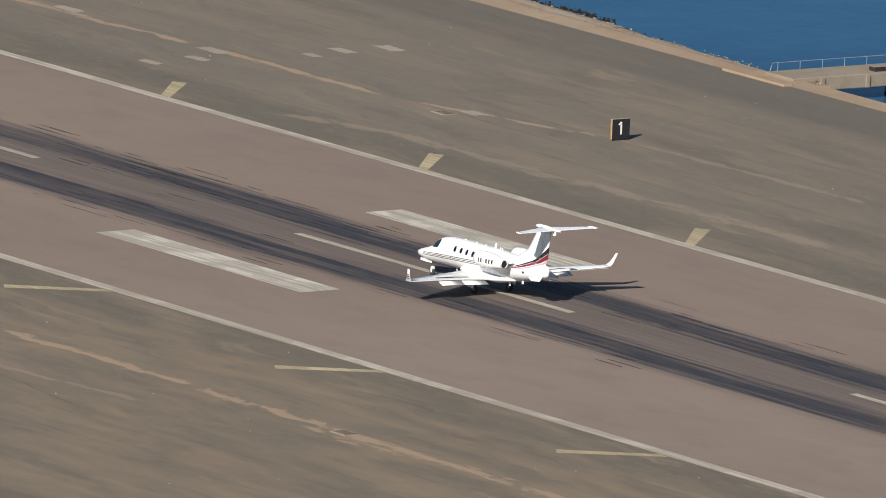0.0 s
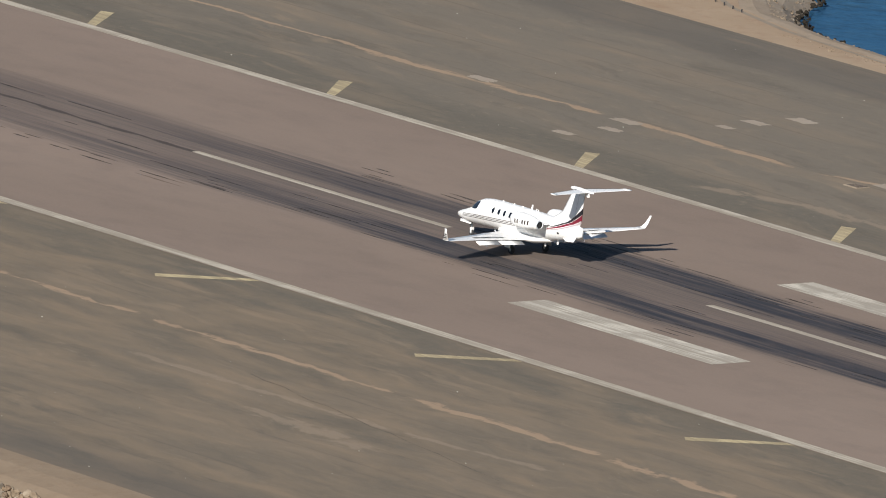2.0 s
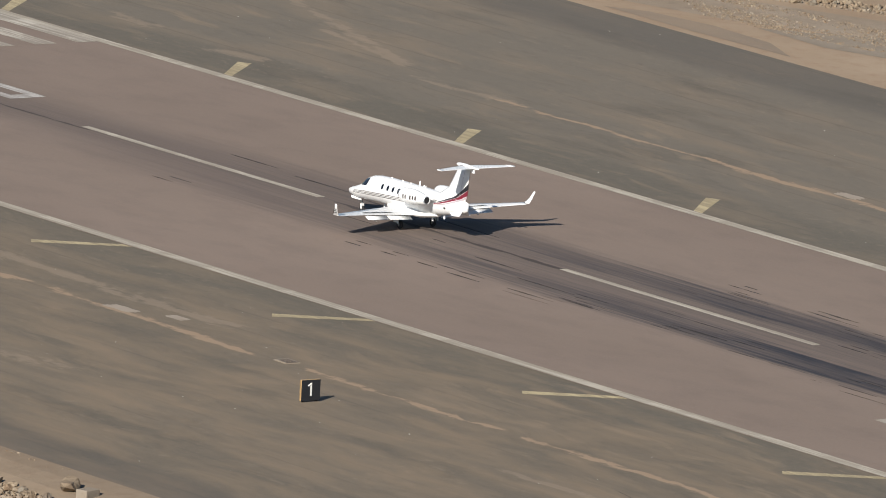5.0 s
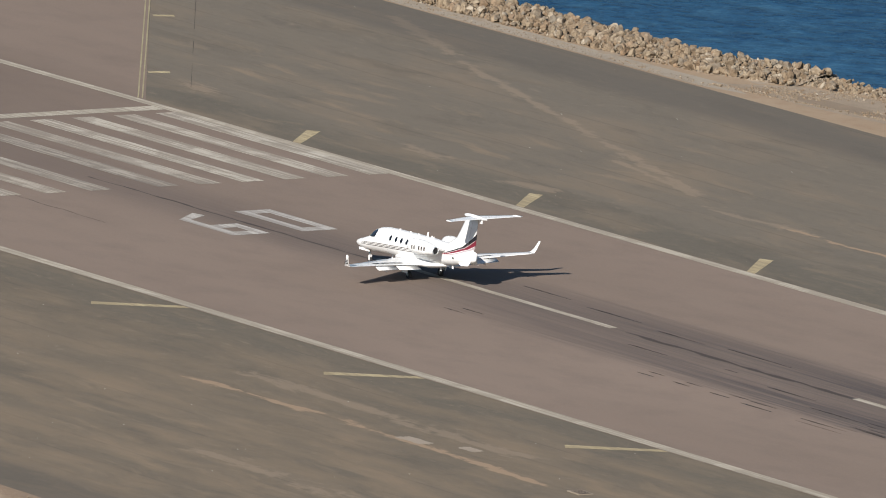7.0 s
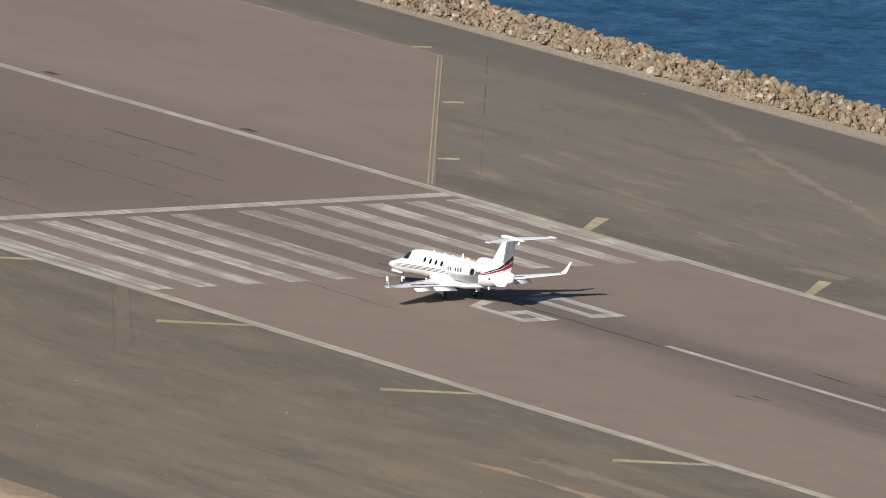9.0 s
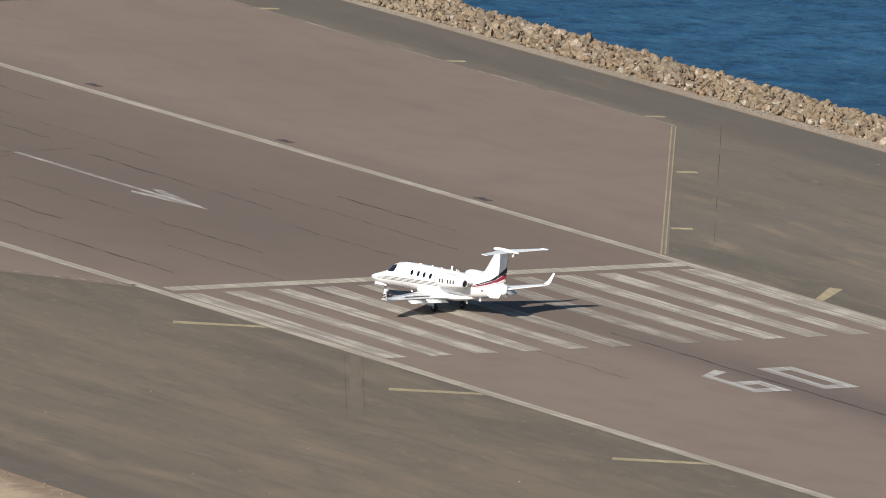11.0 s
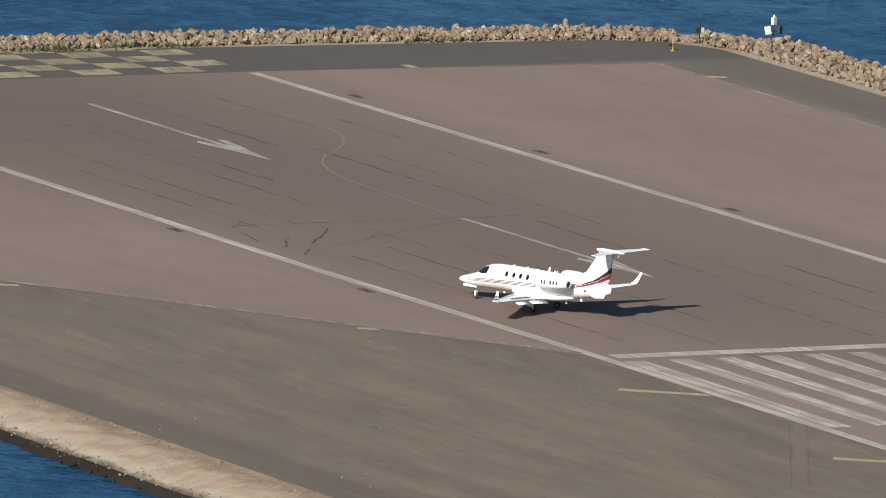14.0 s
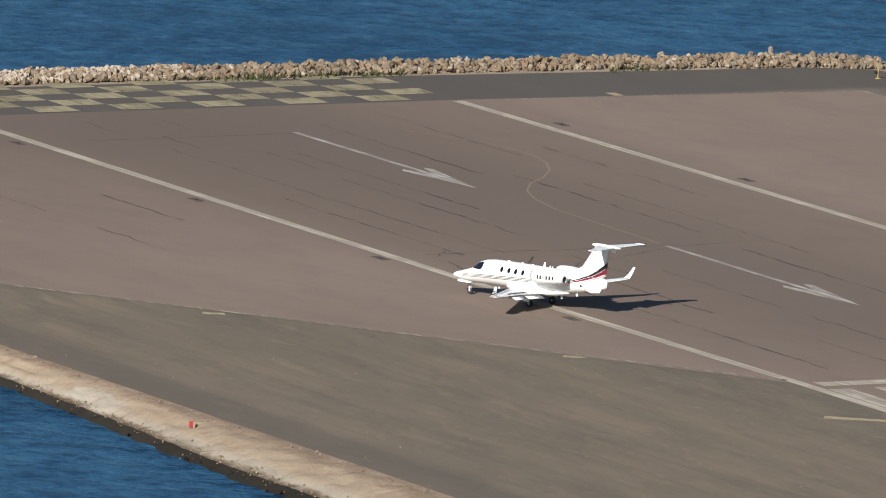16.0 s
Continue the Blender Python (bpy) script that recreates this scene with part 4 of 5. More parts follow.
def make_sign_post():
    base = new("light_cluster")
    base.location = (-137.2, 70.9, 0.45)
    tagged(base, "post carrying three pale light boxes above the boulders", "light post")
    part("post", rod(bmesh.new(), (0, 0, -0.9), (0, 0, 1.5), 0.05), POST_BLACK, base)
    for name, m, size, mat in (("upper_box", pose(0, 0, 1.35, 0, 0, 20), (0.30, 0.42, 0.62), BOX_WHITE), ("side_box", pose(0.05, -0.55, 0.62, 12, 0, -25), (0.22, 0.50, 0.66), BOX_WHITE),
                               ("dark_box", pose(0.0, 0.55, 0.62, -6, 0, 35), (0.22, 0.5, 0.6), POST_BLACK)):
        ob = part(name, box(bmesh.new(), [-v / 2 for v in size], [v / 2 for v in size], 0.03), mat, base, "pale metal light box" if mat is BOX_WHITE else "dark backed light box")
        ob.matrix_basis = m
    part("bracket", rod(bmesh.new(), (0, -0.5, 0.55), (0, 0.5, 0.55), 0.04), POST_BLACK, base)
    part("cap", rod(bmesh.new(), (0, 0, 1.66), (0, 0, 1.85), 0.11, 0.05), BOX_WHITE, base)
    other = new("warning_light")
    other.location = (-137.9, 64.6, 0.5)
    tagged(other, "dark warning light post with a white panel", "light post")
    part("post", rod(bmesh.new(), (0, 0, -0.6), (0, 0, 1.25), 0.05), POST_BLACK, other)
    part("lamp_head", rod(bmesh.new(), (0, 0, 1.2), (0, 0, 1.42), 0.11, 0.09), POST_BLACK, other)
    part("panel", box(bmesh.new(), (0.02, 0.12, 0.45), (0.08, 0.36, 0.85), 0.01), BOX_WHITE, other, "small white panel")
    part("back_box", box(bmesh.new(), (-0.1, -0.34, 0.42), (0.05, -0.06, 0.86), 0.02), POST_BLACK, other)
    third = new("yellow_marker_post")
    third.location = (-135.0, 60.55, 0)
    tagged(third, "slim yellow marker post on the asphalt edge", "marker post")
    part("base_plate", box(bmesh.new(), (-0.16, -0.16, 0), (0.16, 0.16, 0.06), 0.02), POST_YELLOW, third)
    part("post", rod(bmesh.new(), (0, 0, 0.06), (0, 0, 0.95), 0.05, 0.045), POST_YELLOW, third)
    part("light_box", box(bmesh.new(), (-0.08, -0.3, 0.4), (0.08, -0.1, 0.62), 0.02), POST_BLACK, third)
    fourth = new("rusty_post")
    fourth.location = (-145.9, 57.0, 0.25)
    tagged(fourth, "short rusty brown post among the boulders", "post")
    part("post", rod(bmesh.new(), (0, 0, -0.6), (0, 0, 0.75), 0.26, 0.2), RUSTY, fourth)
    part("cap", rod(bmesh.new(), (0, 0, 0.75), (0, 0, 0.88), 0.2, 0.08), RUSTY, fourth)


make_sign_post()


def make_red_marker():
    base = new("red_marker")
    base.matrix_basis = pose(4.7, -73.8, -0.42, 0, 0, -25) @ Matrix.Scale(0.66, 4)
    tagged(base, "small red marker board on the earth bank", "marker board")
    part("board", box(bmesh.new(), (-0.04, -0.22, 0.1), (0.04, 0.2, 0.78), 0.01), RED_PAINT, base)
    part("backing", box(bmesh.new(), (-0.12, 0.2, 0.05), (0.1, 0.42, 0.7), 0.02), SAND, base, "tan backing block")
    part("post", rod(bmesh.new(), (-0.06, 0, -0.4), (-0.06, 0, 0.6), 0.04), POST_BLACK, base)


make_red_marker()
for x, y, sx, sy, sz in ((186.0, -74.6, 0.9, 1.3, 0.75), (189.2, -74.2, 2.0, 1.1, 0.5)):
    b = new("concrete_block")
    b.matrix_basis = pose(x, y, -0.45, 0, 0, 18)
    tagged(b, "broken tan concrete block above the boulders", "concrete block", "concrete blocks")
    part("body", box(bmesh.new(), (-sx / 2, -sy / 2, 0), (sx / 2, sy / 2, sz), 0.06), CONCRETE, b)
big = new("boulder", STONES[3])
big.matrix_basis = Matrix.Translation((183.6, -74.4, 0.0)) @ Matrix.Scale(1.7, 4)
tagged(big, "large pale boulder on the southern shore", "boulder")


# ---- ground details ----
def make_drain(x, y, turn):
    base = new("drain_cover")
    base.matrix_basis = pose(x, y, 0.0, 0, 0, turn) @ Matrix.Scale(0.72, 4)
    tagged(base, "square silted drain cover in the asphalt", "drain cover", "drain covers")
    part("surround", box(bmesh.new(), (-1.1, -0.75, -0.02), (1.1, 0.75, 0.08), 0.01), CONCRETE, base)
    for i in range(5):
        part("bar", box(bmesh.new(), (-0.8, -0.52 + i * 0.23, 0.08), (0.8, -0.42 + i * 0.23, 0.11), 0.008), PLINTH, base)
    part("frame", box(bmesh.new(), (0.84, -0.6, 0.08), (0.96, 0.6, 0.12), 0.01), PLINTH, base)


for x, y in ((149.0, -36.8), (149.2, 36.3), (244.0, -37.0)):
    make_drain(x, y, random.uniform(-4, 4))
rng = random.Random(9)


def blotch(x, y, lx, ly, mat, name, label, group, z=0.006):
    """A ragged patch in the asphalt."""
    pts = []
    for i in range(28):
        a = i / 28 * 6.283
        cx, sy = math.cos(a), math.sin(a)
        r = 1 / max(abs(cx), abs(sy)) * rng.uniform(0.74, 1.0)
        pts.append((x + lx / 2 * cx * r, y + ly / 2 * sy * r))
    flat(name, pts, z, mat, label, "ground patch", group)


for x, y, lx, ly in ((125, 29.2, 2.4, 1.0), (124.9, 33.1, 2.6, 1.1), (122.6, 36, 3.2, 1.3), (125.6, 44.4, 2.6, 1.2), (126, 48, 2.8, 1.4), (104.5, 36.3, 3.2, 1.2), (126.5, 41.3, 1.8, 0.9),
                     (128.3, -36.4, 3.6, 1.3), (132.4, -34.8, 2.2, 1.1), (149.9, 38.2, 2.0, 1.4)):
    blotch(x, y, lx, ly, PATCH, "repair_patch", "pale rectangular concrete repair patch in asphalt", "repair patches")
ribbon("trench_patch", [(29.6, -22.95), (36, -26.7), (44, -31.2), (51.5, -35.5)], 0.8, 0.006, SHOULDER_PATCH, "narrow filled trench across the shoulder", "ground patch")
for off in (-0.62, 0.62):
    ribbon("trench_joint", [(29.8 + off * 0.5, -23.2 + off * 0.87), (34 + off * 0.5, -25.6 + off * 0.87), (41 + off * 0.5, -29.6 + off * 0.87), (52.6 + off * 0.5, -36.2 + off * 0.87)], 0.018, 0.009, PLINTH, "dark joint beside the filled trench", "crack", ragged=0.5)

# inset lights along the edge lines
for x in range(-116, -20, 29):
    for side, yy in ((1, 22.4), (-1, -23.6)):
        base = new("inset_light")
        base.location = (x - 2.0, yy + 0.5 * side, 0.012)
        tagged(base, "flush dark runway edge light in a cracked plinth", "runway light", "inset edge lights")
        part("plinth", box(bmesh.new(), (-0.9, -0.35, 0.0), (0.9, 0.35, 0.02), 0.008), PLINTH, base)
        part("lamp_body", rod(bmesh.new(), (0, 0, 0.0), (0, 0, 0.07), 0.2, 0.14, 12), POST_BLACK, base)


def wavy(x0, x1, y, amp, seed, step=1.4):
    n = max(2, int(abs(x1 - x0) / step))
    return [(x0 + (x1 - x0) * i / n, y + amp * noise.noise(Vector((x0 + (x1 - x0) * i / n * 0.4, seed, 0)))) for i in range(n + 1)]


crack_rng = random.Random(3)
for a, b in ((0.0, 0.16), (0.24, 0.5), (0.6, 0.7), (0.78, 0.97)):
    ribbon("crack", [(-58.0 + 52 * a, 59.6 - 32 * a), (-58.0 + 52 * b, 59.6 - 32 * b)], 0.025, 0.008, CRACK, "straight dark joint beside the pad", "crack", "pavement cracks", ragged=0.8)
for x0, y0, x1, y1 in ((196, -42, 232, -47.5),):
    pts = [(x0 + (x1 - x0) * i / 16, y0 + (y1 - y0) * i / 16 + 0.5 * noise.noise(Vector((i * 0.7, x0, 0)))) for i in range(17)]
    ribbon("crack", pts, 0.04, 0.008, CRACK, "thin dark crack across the shoulder", "crack", "pavement cracks", ragged=0.7)
CRACK_ROWS = ((-127, -60, -13.7), (-119, -84, -11.2), (-96, -62, -8.0), (-110, -70, -5.0), (-88, -58, -17.2), (-75, -40, -9.3), (-60, -30, -12.4), (-128, -101, -7.2), (-104, -66, 6.2), (-90, -55, 9.4),
              (-122, -96, 4.0), (-58, -20, 5.2), (-80, -63, 14.6), (-108, -80, 15.6), (-50, -12, -6.0), (-40, -8, 8.7), (-127, -104, 11.6), (-70, -48, 18.2), (-46, -6, -17.0), (-124, -80, -30.0), (-100, -60, -38.0), (-35, -18, 13.0), (-24, -4, 2.5))
for x0, x1, y in CRACK_ROWS:
    line, i = wavy(x0, x1, y, 0.35, y, 0.9), 0
    while i < len(line) - 3:
        run = crack_rng.randint(4, 16)
        if crack_rng.random() < 0.72:
            ribbon("crack", line[i:i + run + 1], crack_rng.choice((0.07, 0.1, 0.15)), 0.016, CRACK, "long dark crack along the asphalt lanes", "crack", "pavement cracks", ragged=0.8)
        i += run
ribbon("crack", [(-60.8 + 0.5 * noise.noise(Vector((y * 0.3, 1, 0))), y) for y in range(-20, 7)], 0.12, 0.016, CRACK, "dark transverse joint across the runway", "crack", "pavement cracks", ragged=0.6)
ribbon("crack", [(-118 + 0.5 * noise.noise(Vector((y * 0.3, 9, 0))), y) for y in range(-18, 1)], 0.1, 0.016, CRACK, "dark transverse joint across the runway", "crack", "pavement cracks", ragged=0.6)
for x0, y0, x1, y1, w in ((-57.3, -19.8, -53.9, -20.6, 0.22), (-54.9, -17.6, -50.5, -19.9, 0.2), (-58.1, -12.2, -51.8, -17.1, 0.26), (-49.5, -18.6, -47.0, -20.4, 0.2), (-50.5, -16.0, -60.0, -0.1, 0.1), (-62.5, -17.0, -60.0, -19.4, 0.14), (-56.0, -9.0, -52.5, -12.4, 0.12)):
    n = 7 if w > 0.1 else 14
    pts = [(x0 + (x1 - x0) * i / n + crack_rng.uniform(-0.2, 0.2), y0 + (y1 - y0) * i / n + crack_rng.uniform(-0.12, 0.12)) for i in range(n + 1)]
    ribbon("crack", pts, w * 0.6, 0.017, CRACK, "short jagged dark crack in the asphalt", "crack", "pavement cracks", ragged=0.4)
ribbon("crack", wavy(26, 65, -0.1, 0.2, 7.7), 0.2, 0.016, CRACK, "sealed dark seam along the centre line", "crack", "pavement cracks", ragged=0.6)
ribbon("crack", wavy(96, 126, 0.3, 0.25, 8.7), 0.42, 0.016, CRACK, "sealed dark seam along the centre line", "crack", "pavement cracks", ragged=0.6)
ribbon("crack", wavy(8, 44, -9.5, 0.25, 5.7), 0.07, 0.016, CRACK, "long dark crack along the asphalt lanes", "crack", "pavement cracks", ragged=0.6)
ribbon("crack", wavy(-18, 6, -11.0, 0.3, 3.2), 0.1, 0.016, CRACK, "long dark crack along the asphalt lanes", "crack", "pavement cracks", ragged=0.6)


def make_tyre_marks():
    """Single short skids left by wheels, one sheet of pieces."""
    r, verts, faces = random.Random(17), [], []
    pairs = [(83, -6.1, 2.6), (83.6, -5.05, 2.7), (110, -7.75, 2), (110, -6.85, 2), (114.1, -7.55, 2), (114.4, -6.8, 2.1), (118.6, -7.5, 2.4), (119.7, -6.7, 2.4), (122.8, -7.8, 3.9),
             (122.3, -6.8, 3.5), (130, -8.1, 5.5), (129.3, -7.3, 5.6), (110.9, -1.45, 1.7), (77, 4.0, 6), (86, 3.4, 7), (96, 2.7, 6), (104, 3.2, 8), (100, -2.2, 5), (118, -2.6, 6), (126, -4.4, 7)]
    for xx, yy, l in pairs:
        w, n = 0.22, len(verts)
        verts += [(xx, yy - w * 0.2, 0.018), (xx + l * 0.3, yy - w / 2, 0.018), (xx + l, yy - w * 0.2, 0.018), (xx + l, yy + w * 0.2, 0.018), (xx + l * 0.3, yy + w / 2, 0.018), (xx, yy + w * 0.2, 0.018)]
        faces.append(tuple(range(n, n + 6)))
    for _ in range(110):
        x = 132 + 100 * r.random()
        y = r.choice((-1, 1)) * r.gauss(5.2, 2.0) + (-0.6 if x < 140 else 0)
        if abs(y) > 8.6 or (y > 5 and x < 125 and r.random() < 0.75):
            continue
        for k in range(r.choice((1, 2, 2))):
            l, w, yy, xx = r.uniform(1.2, 5.5), r.uniform(0.08, 0.2), y + 0.75 * k, x + r.uniform(-0.6, 0.6)
            n = len(verts)
            verts += [(xx, yy - w * 0.2, 0.018), (xx + l * 0.3, yy - w / 2, 0.018), (xx + l, yy - w * 0.3, 0.018), (xx + l, yy + w * 0.3, 0.018), (xx + l * 0.3, yy + w / 2, 0.018), (xx, yy + w * 0.2, 0.018)]
            faces.append(tuple(range(n, n + 6)))
    ob = new("tyre_marks", mesh_of("tyre_marks", verts, faces, RUBBER_MARK))
    tagged(ob, "short black tyre skid marks on the runway", "tyre marks", "", "stuff")


make_tyre_marks()


def make_litter():
    """Small pale stones and shells dropped on the shoulders."""
    r, verts, faces, count = random.Random(23), [], [], 0
    for _ in range(260):
        x, y = r.uniform(-60, 290), r.choice((r.uniform(-70, -24), r.uniform(-70, -24), r.uniform(24, 64)))
        if x < 0 and abs(y) < 24 - x * 0.65:
            continue
        co, fa = STONE_DATA[r.randrange(12)]
        s = 0.03 + 0.09 * r.random() ** 2
        verts.append(co * np.array((s, s, s * 0.6)) + np.array((x, y, 0.25 * s)))
        faces.append(fa + count)
        count += len(co)
    me = bpy.data.meshes.new("litter")
    me.from_pydata(np.concatenate(verts).tolist(), [], np.concatenate(faces).tolist())
    me.materials.append(BOX_WHITE)
    tagged(new("pale_pebbles", me), "scattered pale shells and pebbles on the asphalt", "pebbles", "", "stuff")


make_litter()


def make_weeds():
    r, verts, faces = random.Random(29), [], []
    for cx, cy, n in ((-145.2, 10, 90), (-145.0, 21, 70), (-143.2, 44, 50), (-145.6, 15, 40)):
        for _ in range(n):
            x, y, a, h = cx + r.gauss(0, 0.5), cy + r.gauss(0, 2.0), r.uniform(0, 6.3), r.uniform(0.15, 0.5)
            dx, dy, lean = math.cos(a) * 0.12, math.sin(a) * 0.12, r.uniform(-0.25, 0.25)
            k = len(verts)
            verts += [(x - dx, y - dy, 0), (x + dx, y + dy, 0), (x + lean, y + lean * 0.5, h)]
            faces.append((k, k + 1, k + 2))
    tagged(new("weeds", mesh_of("weeds", verts, faces, WEED)), "low green weeds along the boulder foot", "weeds", "", "stuff")


make_weeds()


# ---- the business jet: x forward, y to its left, z up, origin under the main wheels ----
# station x, top, bottom, half width
HULL = [(8.20, 1.30, 1.24, 0.03), (8.08, 1.42, 1.13, 0.15), (7.75, 1.55, 1.04, 0.30), (7.25, 1.70, 0.97, 0.45), (6.55, 1.93, 0.93, 0.61), (6.25, 2.05, 0.93, 0.66), (5.95, 2.28, 0.93, 0.71),
        (5.55, 2.56, 0.94, 0.76), (5.10, 2.72, 0.95, 0.80), (4.4, 2.82, 0.97, 0.83), (3.2, 2.86, 0.98, 0.84), (1.5, 2.87, 0.98, 0.84), (0.0, 2.87, 1.0, 0.84), (-1.3, 2.86, 1.08, 0.82),
        (-2.4, 2.83, 1.22, 0.75), (-3.4, 2.79, 1.38, 0.64), (-4.4, 2.74, 1.56, 0.50), (-5.2, 2.70, 1.72, 0.38), (-5.8, 2.66, 1.90, 0.24), (-6.05, 2.60, 2.05, 0.08)]


def hull_at(x):
    """Top, bottom and half width of the fuselage at a station."""
    for a, b in zip(HULL, HULL[1:]):
        if x >= b[0]:
            k = (a[0] - x) / (a[0] - b[0]) if x <= a[0] else 0.0
            return [p + (q - p) * k for p, q in zip(a[1:], b[1:])]
    return HULL[-1][1:]


def hull_side(x, z):
    """Half width of the fuselage at a station and height."""
    top, low, half = hull_at(x)
    u = (z - (top + low) / 2) / max(0.01, (top - low) / 2)
    return half * math.sqrt(max(0.0, 1 - u * u))


def fin_side(x, z):
    """Half thickness of the fin; 0 outside it."""
    if z < 2.5 or z > 4.95:
        return 0.0
    front, back = fin_edges(z)
    if not back < x < front:
        return 0.0
    k = (front - x) / (front - back)
    return 0.13 * (1 - 0.35 * (z - 2.5) / 2.4) * 2.6 * (math.sqrt(k) - k) if k > 0.02 else 0.02


def fin_edges(z):
    k = (z - 2.6) / (4.9 - 2.6)
    front = -3.15 - 1.60 * k if z > 3.35 else -3.15 - 1.60 * (0.75 / 2.3) + (3.35 - z) * 1.9
    return front, -5.72 - 0.45 * k


def lofted(sections, cap=True):
    """A bmesh through rings of equal count."""
    bm = bmesh.new()
    rings = [[bm.verts.new(p) for p in ring_] for ring_ in sections]
    n = len(rings[0])
    for a, b in zip(rings, rings[1:]):
        for i in range(n):
            bm.faces.new((a[i], a[(i + 1) % n], b[(i + 1) % n], b[i]))
    if cap:
        bm.faces.new(rings[0])
        bm.faces.new(rings[-1][::-1])
    return bm


def foil(le, te, y, z, thick, n=9, vertical=False):
    """An aerofoil ring from the leading to the trailing edge; upright ones take y as height."""
    pts = []
    for side in (1, -1):
        for i in range(n):
            k = i / n if side > 0 else 1 - i / n
            t = thick * (le - te) * 2.9 * (math.sqrt(k) - k) * 0.5 * side + 0.004 * side
            x = le + (te - le) * k
            pts.append((x, z + t, y) if vertical else (x, y, z + t))
    return pts


def conformal(name, outline, parent, material, label="", side=1, surface=hull_side, off=0.012, fine=0.12):
    """A marking that lies on the aircraft's skin: rows of (x, low z, high z)."""
    verts, faces = [], []
    m = 6
    rows = []
    for (xa, la, ha), (xb, lb, hb) in zip(outline, outline[1:]):
        n = max(1, int(abs(xb - xa) / fine))
        rows += [(xa + (xb - xa) * i / n, la + (lb - la) * i / n, ha + (hb - ha) * i / n) for i in range(n)]
    rows.append(outline[-1])
    for x, lo, hi in rows:
        for j in range(m + 1):
            z = lo + (hi - lo) * j / m
            verts.append((x, side * (surface(x, z) + off), z))
    for i in range(len(rows) - 1):
        for j in range(m):
            k = i * (m + 1) + j
            faces.append((k, k + 1, k + m + 2, k + m + 1))
    ob = new(name, mesh_of(name, verts, faces, material, True))
    ob.parent = parent
    return tagged(ob, label)


def skin(x, z):
    return max(hull_side(x, z), fin_side(x, z))


def nacelle_side(x, z):
    """Outer half width of an engine cowl, from the aircraft's middle."""
    r = cowl_radius(x)
    return 1.42 + math.sqrt(max(0.0, r * r - (z - 2.42) ** 2))


COWL = [(-0.35, 0.40), (-0.55, 0.47), (-1.0, 0.52), (-1.7, 0.52), (-2.3, 0.46), (-2.9, 0.34), (-3.2, 0.27)]


def cowl_radius(x):
    for a, b in zip(COWL, COWL[1:]):
        if x >= b[0]:
            return a[1] + (b[1] - a[1]) * (a[0] - x) / (a[0] - b[0])
    return COWL[-1][1]


def circle(x, y, z, r, n=24):
    return [(x, y + r * math.cos(i / n * 6.28319), z + r * math.sin(i / n * 6.28319)) for i in range(n)]


def make_wheel(name, parent, x, y, r, w):
    tyre = part(name, lofted([circle(0, 0, 0, r * k) for k in (0.55, 0.9, 1.0, 1.0, 0.9, 0.55)]), TYRE, parent, "black rubber tyre", True)
    me = tyre.data
    widths = (-0.5, -0.5, -0.3, 0.3, 0.5, 0.5)
    for i, v in enumerate(me.vertices):
        k, a = widths[i // 24], v.co.copy()
        v.co = (a.y, k * w, a.z)
    tyre.location = (x, y, r)
    rim = bmesh.new()
    rod(rim, (0, -w * 0.54, 0), (0, w * 0.54, 0), r * 0.36, n=14)
    part("rim", rim, STEEL, tyre, "pale metal wheel rim")
    return tyre


